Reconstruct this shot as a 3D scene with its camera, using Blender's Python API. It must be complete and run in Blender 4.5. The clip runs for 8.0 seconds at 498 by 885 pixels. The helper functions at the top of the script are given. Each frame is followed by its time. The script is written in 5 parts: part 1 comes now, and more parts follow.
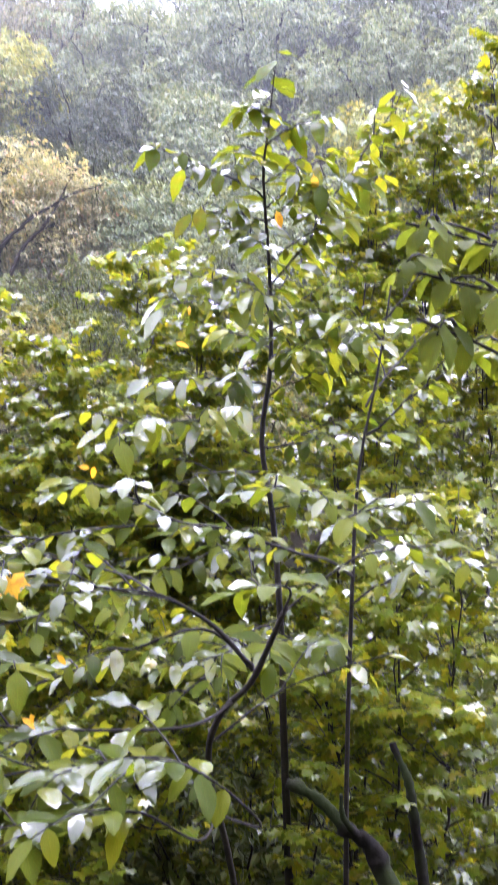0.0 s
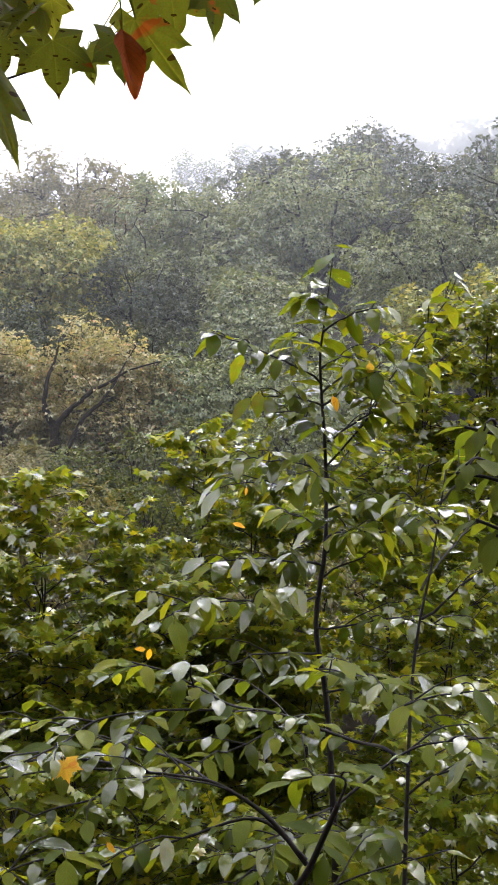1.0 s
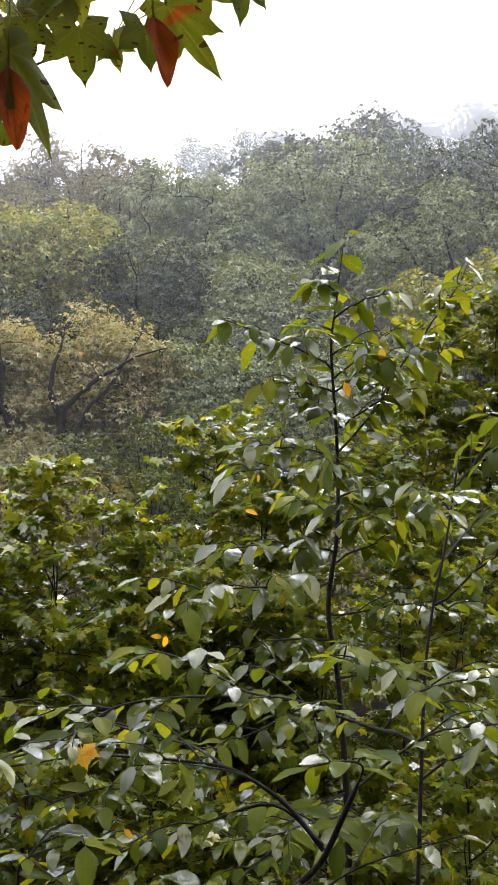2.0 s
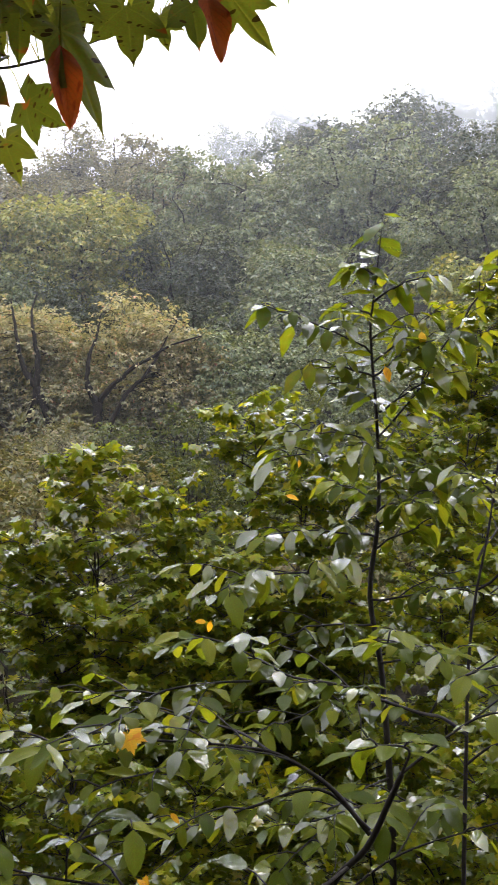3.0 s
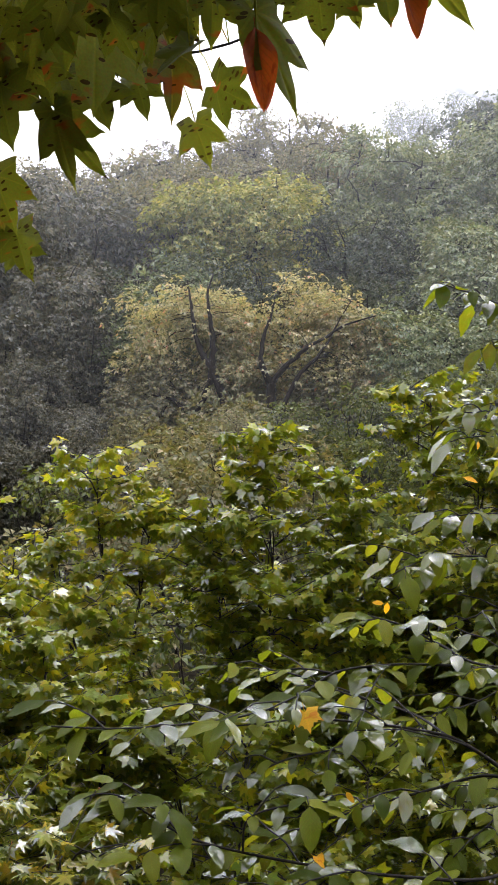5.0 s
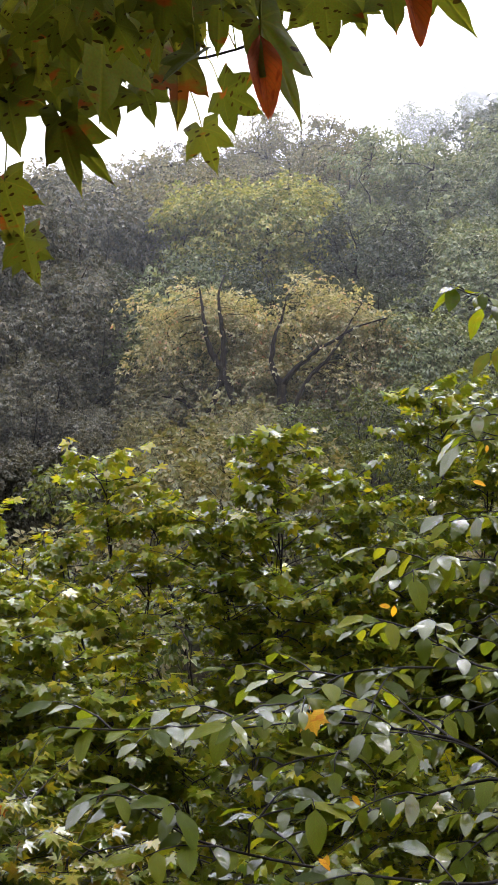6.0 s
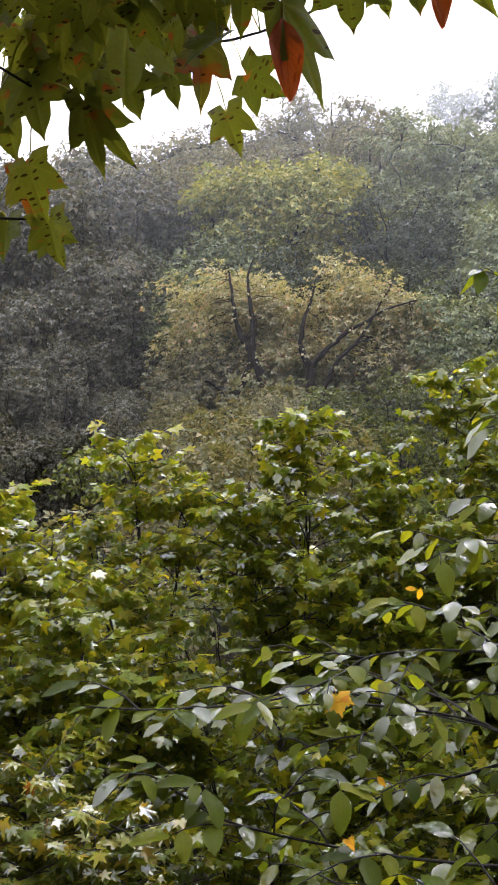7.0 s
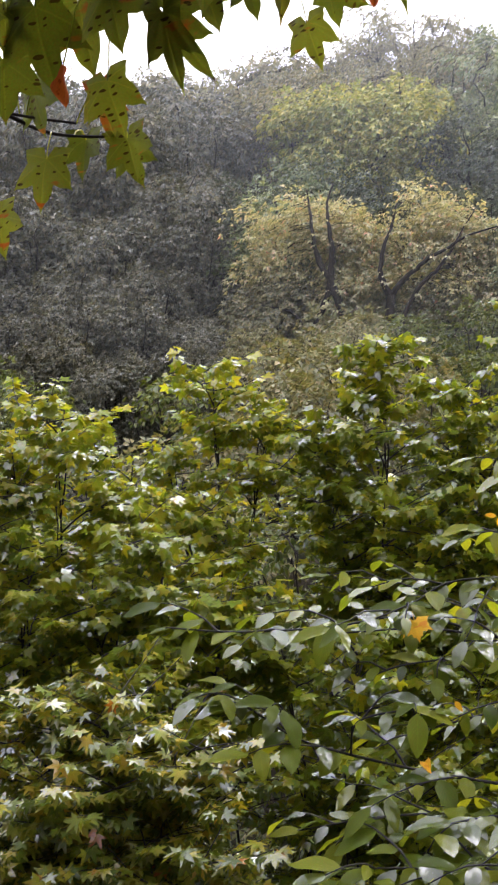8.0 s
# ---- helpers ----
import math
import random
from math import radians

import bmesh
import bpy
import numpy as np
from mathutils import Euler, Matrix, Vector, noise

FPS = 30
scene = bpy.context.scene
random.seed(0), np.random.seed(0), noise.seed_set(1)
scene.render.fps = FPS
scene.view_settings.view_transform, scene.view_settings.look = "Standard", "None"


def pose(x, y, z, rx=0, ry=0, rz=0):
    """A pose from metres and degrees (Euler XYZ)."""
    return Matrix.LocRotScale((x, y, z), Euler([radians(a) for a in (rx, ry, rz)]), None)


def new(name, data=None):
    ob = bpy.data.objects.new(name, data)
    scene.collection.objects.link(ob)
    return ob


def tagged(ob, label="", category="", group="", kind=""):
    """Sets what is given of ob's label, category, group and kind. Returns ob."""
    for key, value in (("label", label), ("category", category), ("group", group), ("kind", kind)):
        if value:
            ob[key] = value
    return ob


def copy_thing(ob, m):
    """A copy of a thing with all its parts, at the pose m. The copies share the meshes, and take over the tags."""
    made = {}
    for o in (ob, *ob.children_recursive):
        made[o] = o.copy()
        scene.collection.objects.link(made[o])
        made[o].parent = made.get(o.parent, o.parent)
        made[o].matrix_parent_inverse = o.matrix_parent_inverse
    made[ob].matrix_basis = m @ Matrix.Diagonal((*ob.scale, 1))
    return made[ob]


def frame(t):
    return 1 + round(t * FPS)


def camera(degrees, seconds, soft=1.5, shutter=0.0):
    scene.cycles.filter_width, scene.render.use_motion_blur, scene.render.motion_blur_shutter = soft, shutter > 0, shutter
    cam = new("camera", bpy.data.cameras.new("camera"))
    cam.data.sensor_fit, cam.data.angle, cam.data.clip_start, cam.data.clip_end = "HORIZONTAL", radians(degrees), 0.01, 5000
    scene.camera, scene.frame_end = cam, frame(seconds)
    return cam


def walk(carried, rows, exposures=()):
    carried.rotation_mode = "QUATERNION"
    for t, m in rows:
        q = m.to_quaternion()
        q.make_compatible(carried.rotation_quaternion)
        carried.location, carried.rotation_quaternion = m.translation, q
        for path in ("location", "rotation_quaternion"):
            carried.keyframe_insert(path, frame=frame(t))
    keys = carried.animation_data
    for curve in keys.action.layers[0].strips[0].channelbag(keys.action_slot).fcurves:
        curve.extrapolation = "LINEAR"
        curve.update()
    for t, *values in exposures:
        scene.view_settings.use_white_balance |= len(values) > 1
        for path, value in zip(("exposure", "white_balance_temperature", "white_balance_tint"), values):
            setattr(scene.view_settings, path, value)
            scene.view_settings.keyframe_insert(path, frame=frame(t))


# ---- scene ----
cam = camera(24.0, 8.0, soft=1.0, shutter=0.3)
# seconds, place in metres, then heading, rise and lean in degrees
ROWS = [
    (0.0, 0.015, 0.038, 1.567, -2.54, -5.41, 0.80),
    (0.5, 0.011, 0.019, 1.587, -1.30, 0.67, 0.56),
    (1.0, 0.000, 0.000, 1.600, 0.00, 3.00, 0.00),
    (1.2, -0.004, 0.000, 1.600, 0.14, 2.86, 0.05),
    (2.3, -0.034, 0.003, 1.603, 0.42, 2.19, 0.45),
    (2.5, -0.038, 0.004, 1.603, 0.72, 2.08, 0.53),
    (3.0, -0.046, 0.010, 1.595, 1.99, 1.74, 0.77),
    (3.5, -0.056, 0.005, 1.595, 4.98, 1.66, 0.78),
    (4.0, -0.063, 0.007, 1.596, 7.05, 1.77, 0.86),
    (4.5, -0.061, 0.007, 1.598, 8.39, 1.35, 0.51),
    (5.0, -0.063, 0.009, 1.596, 10.37, 0.83, 0.08),
    (6.5, -0.049, 0.000, 1.600, 11.19, 0.93, -0.28),
    (7.0, -0.046, -0.002, 1.599, 12.32, 0.04, -0.34),
    (7.5, -0.046, 0.003, 1.594, 14.16, -1.41, -0.47),
    (8.0, -0.049, 0.004, 1.588, 16.14, -3.44, -0.39),
]
EXPOSURES = [(0.0, 2.0, 5700, 27), (0.3, 1.75, 5750, 26), (0.7, 1.15, 6150, 18), (1.0, 0.76, 6350, 14), (2.3, 0.67, 6350, 13), (7.0, 0.67, 6300, 15), (8.0, 0.9, 6250, 16)]
walk(cam, [(t, pose(x, y, z, 90 + rise, lean, heading)) for t, x, y, z, heading, rise, lean in ROWS], EXPOSURES)

# ---- overcast daylight ----
SUN_ELEVATION, SUN_ROTATION = 48.0, 20.0
world = bpy.data.worlds.new("overcast_sky")
scene.world = world
world.use_nodes = True
wn, wl = world.node_tree.nodes, world.node_tree.links
wn.clear()
sky = wn.new("ShaderNodeTexSky")
sky.sky_type, sky.sun_disc = "NISHITA", False
sky.sun_elevation, sky.sun_rotation = radians(SUN_ELEVATION), radians(SUN_ROTATION)
sky.dust_density, sky.air_density = 6.0, 1.0
dull = wn.new("ShaderNodeMixRGB")
dull.inputs[0].default_value = 0.86
dull.inputs[2].default_value = (27.2, 27.0, 28.8, 1)
wl.new(sky.outputs[0], dull.inputs[1])
back = wn.new("ShaderNodeBackground")
back.inputs[1].default_value = 0.1
wl.new(dull.outputs[0], back.inputs[0])
wout = wn.new("ShaderNodeOutputWorld")
wl.new(back.outputs[0], wout.inputs[0])
sun_data = bpy.data.lights.new("sun", "SUN")
sun_data.energy, sun_data.angle, sun_data.color = 1.5, radians(35), (1.0, 0.97, 0.92)
sun = new("sun", sun_data)
sun.matrix_world = pose(0, 0, 60, 90 - SUN_ELEVATION, 0, 180 - SUN_ROTATION)


# ---- materials ----
def node_material(name):
    mat = bpy.data.materials.new(name)
    mat.use_nodes = True
    nodes, links = mat.node_tree.nodes, mat.node_tree.links
    nodes.clear()
    out = nodes.new("ShaderNodeOutputMaterial")
    return mat, nodes, links, out


def ramp(nodes, stops):
    node = nodes.new("ShaderNodeValToRGB")
    while len(node.color_ramp.elements) < len(stops):
        node.color_ramp.elements.new(0.5)
    for element, (place, colour) in zip(node.color_ramp.elements, stops):
        element.position, element.color = place, (*colour, 1)
    return node


def maths(nodes, links, kind, a, b=None, clamp=False):
    node = nodes.new("ShaderNodeMath")
    node.operation, node.use_clamp = kind, clamp
    for slot, value in zip(node.inputs, (a, b)):
        if value is None:
            continue
        if isinstance(value, (int, float)):
            slot.default_value = value
        else:
            links.new(value, slot)
    return node.outputs[0]


def mixed(nodes, links, factor, a, b, kind="MIX"):
    node = nodes.new("ShaderNodeMixRGB")
    node.blend_type = kind
    for slot, value in zip(node.inputs, (factor, a, b)):
        if isinstance(value, (int, float)):
            slot.default_value = value
        elif isinstance(value, tuple):
            slot.default_value = (*value, 1)
        else:
            links.new(value, slot)
    return node.outputs[0]


def one_of_many(nodes, links):
    """A random number for each leaf, be it an object of its own or one of a joined mass."""
    a = nodes.new("ShaderNodeObjectInfo").outputs["Random"]
    b = nodes.new("ShaderNodeNewGeometry").outputs["Random Per Island"]
    return maths(nodes, links, "FRACT", maths(nodes, links, "ADD", a, b))


def leaf_material(name, stops, glow=0.35, rough=0.32, coat=0.0, veins=0.0, spots=None, blotch=(0.0, (0.3, 0.1, 0.03)), vein_lift=1.5, ribs=0.0, wet=0.42):
    """A leaf: colour by leaf, veins along its own length, a waxy face, and light coming through the blade."""
    mat, nodes, links, out = node_material(name)
    rnd = one_of_many(nodes, links)
    shade = ramp(nodes, stops)
    links.new(rnd, shade.inputs[0])
    colour = shade.outputs[0]
    coords = nodes.new("ShaderNodeTexCoord")
    grain = nodes.new("ShaderNodeTexNoise")
    grain.inputs["Scale"].default_value, grain.inputs["Detail"].default_value = 35, 3
    links.new(coords.outputs["Object"], grain.inputs["Vector"])
    colour = mixed(nodes, links, 0.35, colour, mixed(nodes, links, 1.0, colour, grain.outputs["Color"], "OVERLAY"))
    if veins:
        split = nodes.new("ShaderNodeSeparateXYZ")
        links.new(coords.outputs["UV"], split.inputs[0])
        side = maths(nodes, links, "ABSOLUTE", maths(nodes, links, "SUBTRACT", split.outputs[0], 0.5))
        rib = maths(nodes, links, "LESS_THAN", side, 0.02)
        wave = maths(nodes, links, "SINE", maths(nodes, links, "MULTIPLY", maths(nodes, links, "SUBTRACT", split.outputs[1], maths(nodes, links, "MULTIPLY", side, 0.7)), 62.0))
        lines = maths(nodes, links, "MAXIMUM", maths(nodes, links, "POWER", maths(nodes, links, "MAXIMUM", wave, 0.0), 6.0), rib)
        colour = mixed(nodes, links, maths(nodes, links, "MULTIPLY", lines, veins), colour, mixed(nodes, links, 1.0, colour, (vein_lift, vein_lift, vein_lift * 0.9), "MULTIPLY"))
    if ribs:
        split = nodes.new("ShaderNodeSeparateXYZ")
        links.new(coords.outputs["UV"], split.inputs[0])
        across = maths(nodes, links, "DIVIDE", maths(nodes, links, "SUBTRACT", split.outputs[0], 0.5), 0.45)
        turn = maths(nodes, links, "DIVIDE", maths(nodes, links, "ARCTAN2", across, split.outputs[1]), 0.9)
        off = maths(nodes, links, "ABSOLUTE", maths(nodes, links, "SUBTRACT", turn, maths(nodes, links, "ROUND", turn)))
        reach = maths(nodes, links, "POWER", maths(nodes, links, "ADD", maths(nodes, links, "MULTIPLY", across, across), maths(nodes, links, "MULTIPLY", split.outputs[1], split.outputs[1])), 0.5)
        rib = maths(nodes, links, "LESS_THAN", maths(nodes, links, "MULTIPLY", off, reach), 0.014)
        colour = mixed(nodes, links, maths(nodes, links, "MULTIPLY", rib, ribs), colour, mixed(nodes, links, 1.0, colour, (1.7, 1.6, 1.4), "MULTIPLY"))
    if blotch[0]:
        patch = nodes.new("ShaderNodeTexNoise")
        patch.inputs["Scale"].default_value, patch.inputs["Detail"].default_value = 3.4, 3
        shift = nodes.new("ShaderNodeVectorMath")
        shift.operation = "ADD"
        links.new(coords.outputs["UV"], shift.inputs[0])
        spread = nodes.new("ShaderNodeCombineXYZ")
        for slot in spread.inputs:
            links.new(maths(nodes, links, "MULTIPLY", rnd, 57.0), slot)
        links.new(spread.outputs[0], shift.inputs[1])
        links.new(shift.outputs[0], patch.inputs["Vector"])
        edge = maths(nodes, links, "MULTIPLY", maths(nodes, links, "SUBTRACT", patch.outputs["Fac"], 1 - blotch[0]), 14.0, True)
        colour = mixed(nodes, links, edge, colour, blotch[1])
        if spots:
            dots = nodes.new("ShaderNodeTexVoronoi")
            dots.inputs["Scale"].default_value = 13.0
            links.new(shift.outputs[0], dots.inputs["Vector"])
            pick = nodes.new("ShaderNodeSeparateXYZ")
            links.new(dots.outputs["Color"], pick.inputs[0])
            size = maths(nodes, links, "MULTIPLY", maths(nodes, links, "SUBTRACT", pick.outputs[0], 0.45, True), 0.75)
            dot = maths(nodes, links, "LESS_THAN", dots.outputs["Distance"], size)
            colour = mixed(nodes, links, dot, colour, spots)
    skin = nodes.new("ShaderNodeBsdfPrincipled")
    links.new(colour, skin.inputs["Base Color"])
    links.new(maths(nodes, links, "ADD", maths(nodes, links, "MULTIPLY", grain.outputs["Fac"], 0.24), rough - 0.1), skin.inputs["Roughness"])
    rained = maths(nodes, links, "LESS_THAN", maths(nodes, links, "FRACT", maths(nodes, links, "MULTIPLY", rnd, 7.13)), wet)
    links.new(maths(nodes, links, "ADD", maths(nodes, links, "MULTIPLY", rained, 0.42), 0.08), skin.inputs["Specular IOR Level"])
    links.new(maths(nodes, links, "MULTIPLY", rained, coat), skin.inputs["Coat Weight"])
    skin.inputs["Coat Roughness"].default_value = 0.09
    skin.inputs["Coat IOR"].default_value = 1.5
    bump = nodes.new("ShaderNodeBump")
    bump.inputs["Strength"].default_value, bump.inputs["Distance"].default_value = 0.35, 0.002
    links.new(lines if veins else grain.outputs["Fac"], bump.inputs["Height"])
    links.new(bump.outputs[0], skin.inputs["Normal"])
    through_light = nodes.new("ShaderNodeBsdfTranslucent")
    links.new(mixed(nodes, links, 1.0, colour, (2.1, 1.8, 0.6), "MULTIPLY"), through_light.inputs[0])
    mix = nodes.new("ShaderNodeMixShader")
    mix.inputs[0].default_value = glow
    links.new(skin.outputs[0], mix.inputs[1])
    links.new(through_light.outputs[0], mix.inputs[2])
    links.new(mix.outputs[0], out.inputs[0])
    return mat


def rough_material(name, stops, scale, rough=0.9, bump_depth=0.01, moss=None):
    """Bark, soil and litter: two scales of noise, relief, and moss where given."""
    mat, nodes, links, out = node_material(name)
    coords = nodes.new("ShaderNodeTexCoord")
    fine = nodes.new("ShaderNodeTexNoise")
    fine.inputs["Scale"].default_value, fine.inputs["Detail"].default_value = scale, 6
    links.new(coords.outputs["Object"], fine.inputs["Vector"])
    broad = nodes.new("ShaderNodeTexNoise")
    broad.inputs["Scale"].default_value, broad.inputs["Detail"].default_value = scale * 0.12, 3
    links.new(coords.outputs["Object"], broad.inputs["Vector"])
    shade = ramp(nodes, stops)
    links.new(maths(nodes, links, "ADD", maths(nodes, links, "MULTIPLY", fine.outputs["Fac"], 0.6), maths(nodes, links, "MULTIPLY", broad.outputs["Fac"], 0.4)), shade.inputs[0])
    colour = shade.outputs[0]
    if moss:
        colour = mixed(nodes, links, maths(nodes, links, "MULTIPLY", maths(nodes, links, "SUBTRACT", broad.outputs["Fac"], 0.45), 6.0, True), colour, moss)
    skin = nodes.new("ShaderNodeBsdfPrincipled")
    links.new(colour, skin.inputs["Base Color"])
    skin.inputs["Roughness"].default_value = rough
    skin.inputs["Specular IOR Level"].default_value = 0.2
    bump = nodes.new("ShaderNodeBump")
    bump.inputs["Strength"].default_value, bump.inputs["Distance"].default_value = 0.7, bump_depth
    links.new(fine.outputs["Fac"], bump.inputs["Height"])
    links.new(bump.outputs[0], skin.inputs["Normal"])
    links.new(skin.outputs[0], out.inputs[0])
    return mat


SAPLING_LEAF = leaf_material("broad_oval_leaf", [(0.0, (0.0392, 0.0590, 0.0061)), (0.4, (0.0718, 0.1000, 0.0085)), (0.75, (0.1143, 0.1392, 0.0115)), (1.0, (0.1510, 0.1663, 0.0139))], glow=0.5, rough=0.22, coat=1.0, veins=0.35, wet=0.45)
YELLOW_LEAF = leaf_material("yellowed_leaf", [(0.0, (0.720, 0.360, 0.021)), (1.0, (0.600, 0.384, 0.042))], glow=0.3, rough=0.45, veins=0.2, blotch=(0.42, (0.600, 0.240, 0.031)), wet=0.08)
MAPLE_LEAF = leaf_material("maple_leaf", [(0.0, (0.0626, 0.0900, 0.0109)), (0.5, (0.1200, 0.1537, 0.0129)), (0.85, (0.1840, 0.2050, 0.0149)), (1.0, (0.2388, 0.2300, 0.0178))], glow=0.45, rough=0.24, coat=0.8, veins=0.0, ribs=0.5, wet=0.58)
YOUNG_MAPLE_LEAF = leaf_material("yellow_green_maple_leaf", [(0.0, (0.0874, 0.1259, 0.0162)), (0.5, (0.1529, 0.1872, 0.0194)), (1.0, (0.2391, 0.2290, 0.0235))], glow=0.48, rough=0.24, coat=0.8, veins=0.0, ribs=0.5, wet=0.58)
AUTUMN_MAPLE_LEAF = leaf_material("turning_maple_leaf", [(0.0, (0.0486, 0.0714, 0.0129)), (0.4, (0.1054, 0.1294, 0.0161)), (0.75, (0.1825, 0.1829, 0.0210)), (0.98, (0.2596, 0.2142, 0.0242)), (1.0, (0.2839, 0.0803, 0.0161))], glow=0.36, rough=0.25, coat=1.0, veins=0.0, ribs=0.5, wet=0.58)
OVERHEAD_LEAF = leaf_material("spotted_maple_leaf", [(0.0, (0.0439, 0.0579, 0.0114)), (0.5, (0.0807, 0.0982, 0.0175)), (1.0, (0.1228, 0.1368, 0.0263))], glow=0.5, rough=0.45, veins=0.0, ribs=0.3, spots=(0.026, 0.018, 0.005), blotch=(0.37, (0.16, 0.042, 0.013)), wet=0.08)
BROWNED_LEAF = leaf_material("browned_maple_leaf", [(0.0, (0.070, 0.080, 0.016)), (1.0, (0.110, 0.110, 0.024))], glow=0.45, rough=0.5, ribs=0.7, spots=(0.04, 0.02, 0.006), blotch=(0.47, (0.16, 0.05, 0.016)), wet=0.08)
PATH_LEAF = leaf_material("dull_green_leaf", [(0.0, (0.055, 0.080, 0.012)), (1.0, (0.105, 0.135, 0.018))], glow=0.5, rough=0.55, veins=0.25, wet=0.0)
RED_LEAF = leaf_material("rust_red_leaf", [(0.0, (0.216, 0.043, 0.014)), (1.0, (0.270, 0.067, 0.024))], glow=0.42, rough=0.5, veins=0.4, blotch=(0.4, (0.144, 0.024, 0.011)), vein_lift=0.5, wet=0.08)
SHRUB_LEAF = leaf_material("shrub_leaf", [(0.0, (0.0324, 0.0458, 0.0105)), (0.6, (0.0648, 0.0816, 0.0175)), (1.0, (0.1080, 0.1174, 0.0246))], glow=0.25, rough=0.4)
BROWN_SHRUB_LEAF = leaf_material("withering_shrub_leaf", [(0.0, (0.0624, 0.0677, 0.0313)), (0.5, (0.1144, 0.1172, 0.0570)), (1.0, (0.1768, 0.1540, 0.0855))], glow=0.25, rough=0.6)
TAN_FOLIAGE = leaf_material("tan_foliage", [(0.0, (0.1436, 0.1516, 0.0893)), (0.5, (0.2627, 0.2572, 0.1584)), (0.95, (0.3694, 0.3329, 0.2160)), (1.0, (0.3830, 0.2030, 0.1440))], glow=0.36, rough=0.5)
YELLOW_FOLIAGE = leaf_material("yellow_green_foliage", [(0.0, (0.1056, 0.1272, 0.0432)), (0.6, (0.1980, 0.2160, 0.0672)), (1.0, (0.3600, 0.3240, 0.1020))], glow=0.22, rough=0.5)
GREEN_FOLIAGE = leaf_material("mid_green_foliage", [(0.0, (0.0713, 0.0918, 0.0475)), (0.6, (0.1328, 0.1620, 0.0832)), (1.0, (0.2344, 0.2549, 0.1372))], glow=0.2, rough=0.4)
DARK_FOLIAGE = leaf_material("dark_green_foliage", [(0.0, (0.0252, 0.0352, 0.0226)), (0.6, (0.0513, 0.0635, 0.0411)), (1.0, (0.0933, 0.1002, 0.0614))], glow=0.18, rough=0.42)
GREY_FOLIAGE = leaf_material("grey_green_foliage", [(0.0, (0.030, 0.033, 0.023)), (0.6, (0.056, 0.056, 0.038)), (1.0, (0.108, 0.100, 0.068))], glow=0.18, rough=0.45)
OLIVE_FOLIAGE = leaf_material("olive_foliage", [(0.0, (0.068, 0.071, 0.040)), (0.6, (0.121, 0.118, 0.065)), (1.0, (0.216, 0.187, 0.105))], glow=0.2, rough=0.45)
BARK = rough_material("dark_wet_bark", [(0.3, (0.008, 0.007, 0.005)), (0.55, (0.018, 0.014, 0.011)), (0.8, (0.05, 0.042, 0.034))], 60, rough=0.7, bump_depth=0.004)
MOSSY_BARK = rough_material("mossy_bark", [(0.3, (0.0028, 0.0022, 0.0017)), (0.6, (0.0088, 0.0066, 0.0044)), (0.8, (0.0198, 0.0165, 0.0110))], 40, bump_depth=0.008, moss=(0.016, 0.022, 0.005))
FAR_BARK = rough_material("brown_bark", [(0.3, (0.0060, 0.0048, 0.0036)), (0.6, (0.0156, 0.0114, 0.0084)), (0.8, (0.0360, 0.0276, 0.0210))], 12, bump_depth=0.02)
SOIL = rough_material("leaf_litter_soil", [(0.25, (0.010, 0.009, 0.005)), (0.5, (0.028, 0.022, 0.011)), (0.75, (0.050, 0.037, 0.018))], 9, bump_depth=0.05, moss=(0.018, 0.025, 0.007))


def mist_sheet_material(name, thickness, low, high):
    """See-through sheet standing in for haze: lets most light through, denser higher up the slope and in drifts."""
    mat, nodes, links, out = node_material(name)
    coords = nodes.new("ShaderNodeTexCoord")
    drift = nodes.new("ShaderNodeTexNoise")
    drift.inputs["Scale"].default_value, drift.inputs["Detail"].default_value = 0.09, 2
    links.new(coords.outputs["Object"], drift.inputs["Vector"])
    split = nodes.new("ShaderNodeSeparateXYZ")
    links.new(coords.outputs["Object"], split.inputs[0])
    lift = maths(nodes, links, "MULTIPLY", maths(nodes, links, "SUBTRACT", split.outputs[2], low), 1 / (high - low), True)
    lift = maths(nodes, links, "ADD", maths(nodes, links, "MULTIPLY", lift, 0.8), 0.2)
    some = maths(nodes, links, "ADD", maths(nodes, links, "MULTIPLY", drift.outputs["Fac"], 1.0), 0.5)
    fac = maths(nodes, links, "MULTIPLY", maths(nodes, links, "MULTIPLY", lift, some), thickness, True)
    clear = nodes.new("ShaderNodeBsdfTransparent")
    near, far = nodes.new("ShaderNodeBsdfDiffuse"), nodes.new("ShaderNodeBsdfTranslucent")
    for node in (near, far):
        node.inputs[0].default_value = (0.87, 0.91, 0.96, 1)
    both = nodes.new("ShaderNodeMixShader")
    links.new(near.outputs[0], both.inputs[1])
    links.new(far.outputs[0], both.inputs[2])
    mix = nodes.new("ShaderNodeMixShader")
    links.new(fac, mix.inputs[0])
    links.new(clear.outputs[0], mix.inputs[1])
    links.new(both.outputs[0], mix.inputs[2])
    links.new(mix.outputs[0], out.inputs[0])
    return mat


# ---- building helpers ----
def unit(v):
    v = np.asarray(v, float)
    return v / np.maximum(np.linalg.norm(v, axis=-1, keepdims=True), 1e-9)


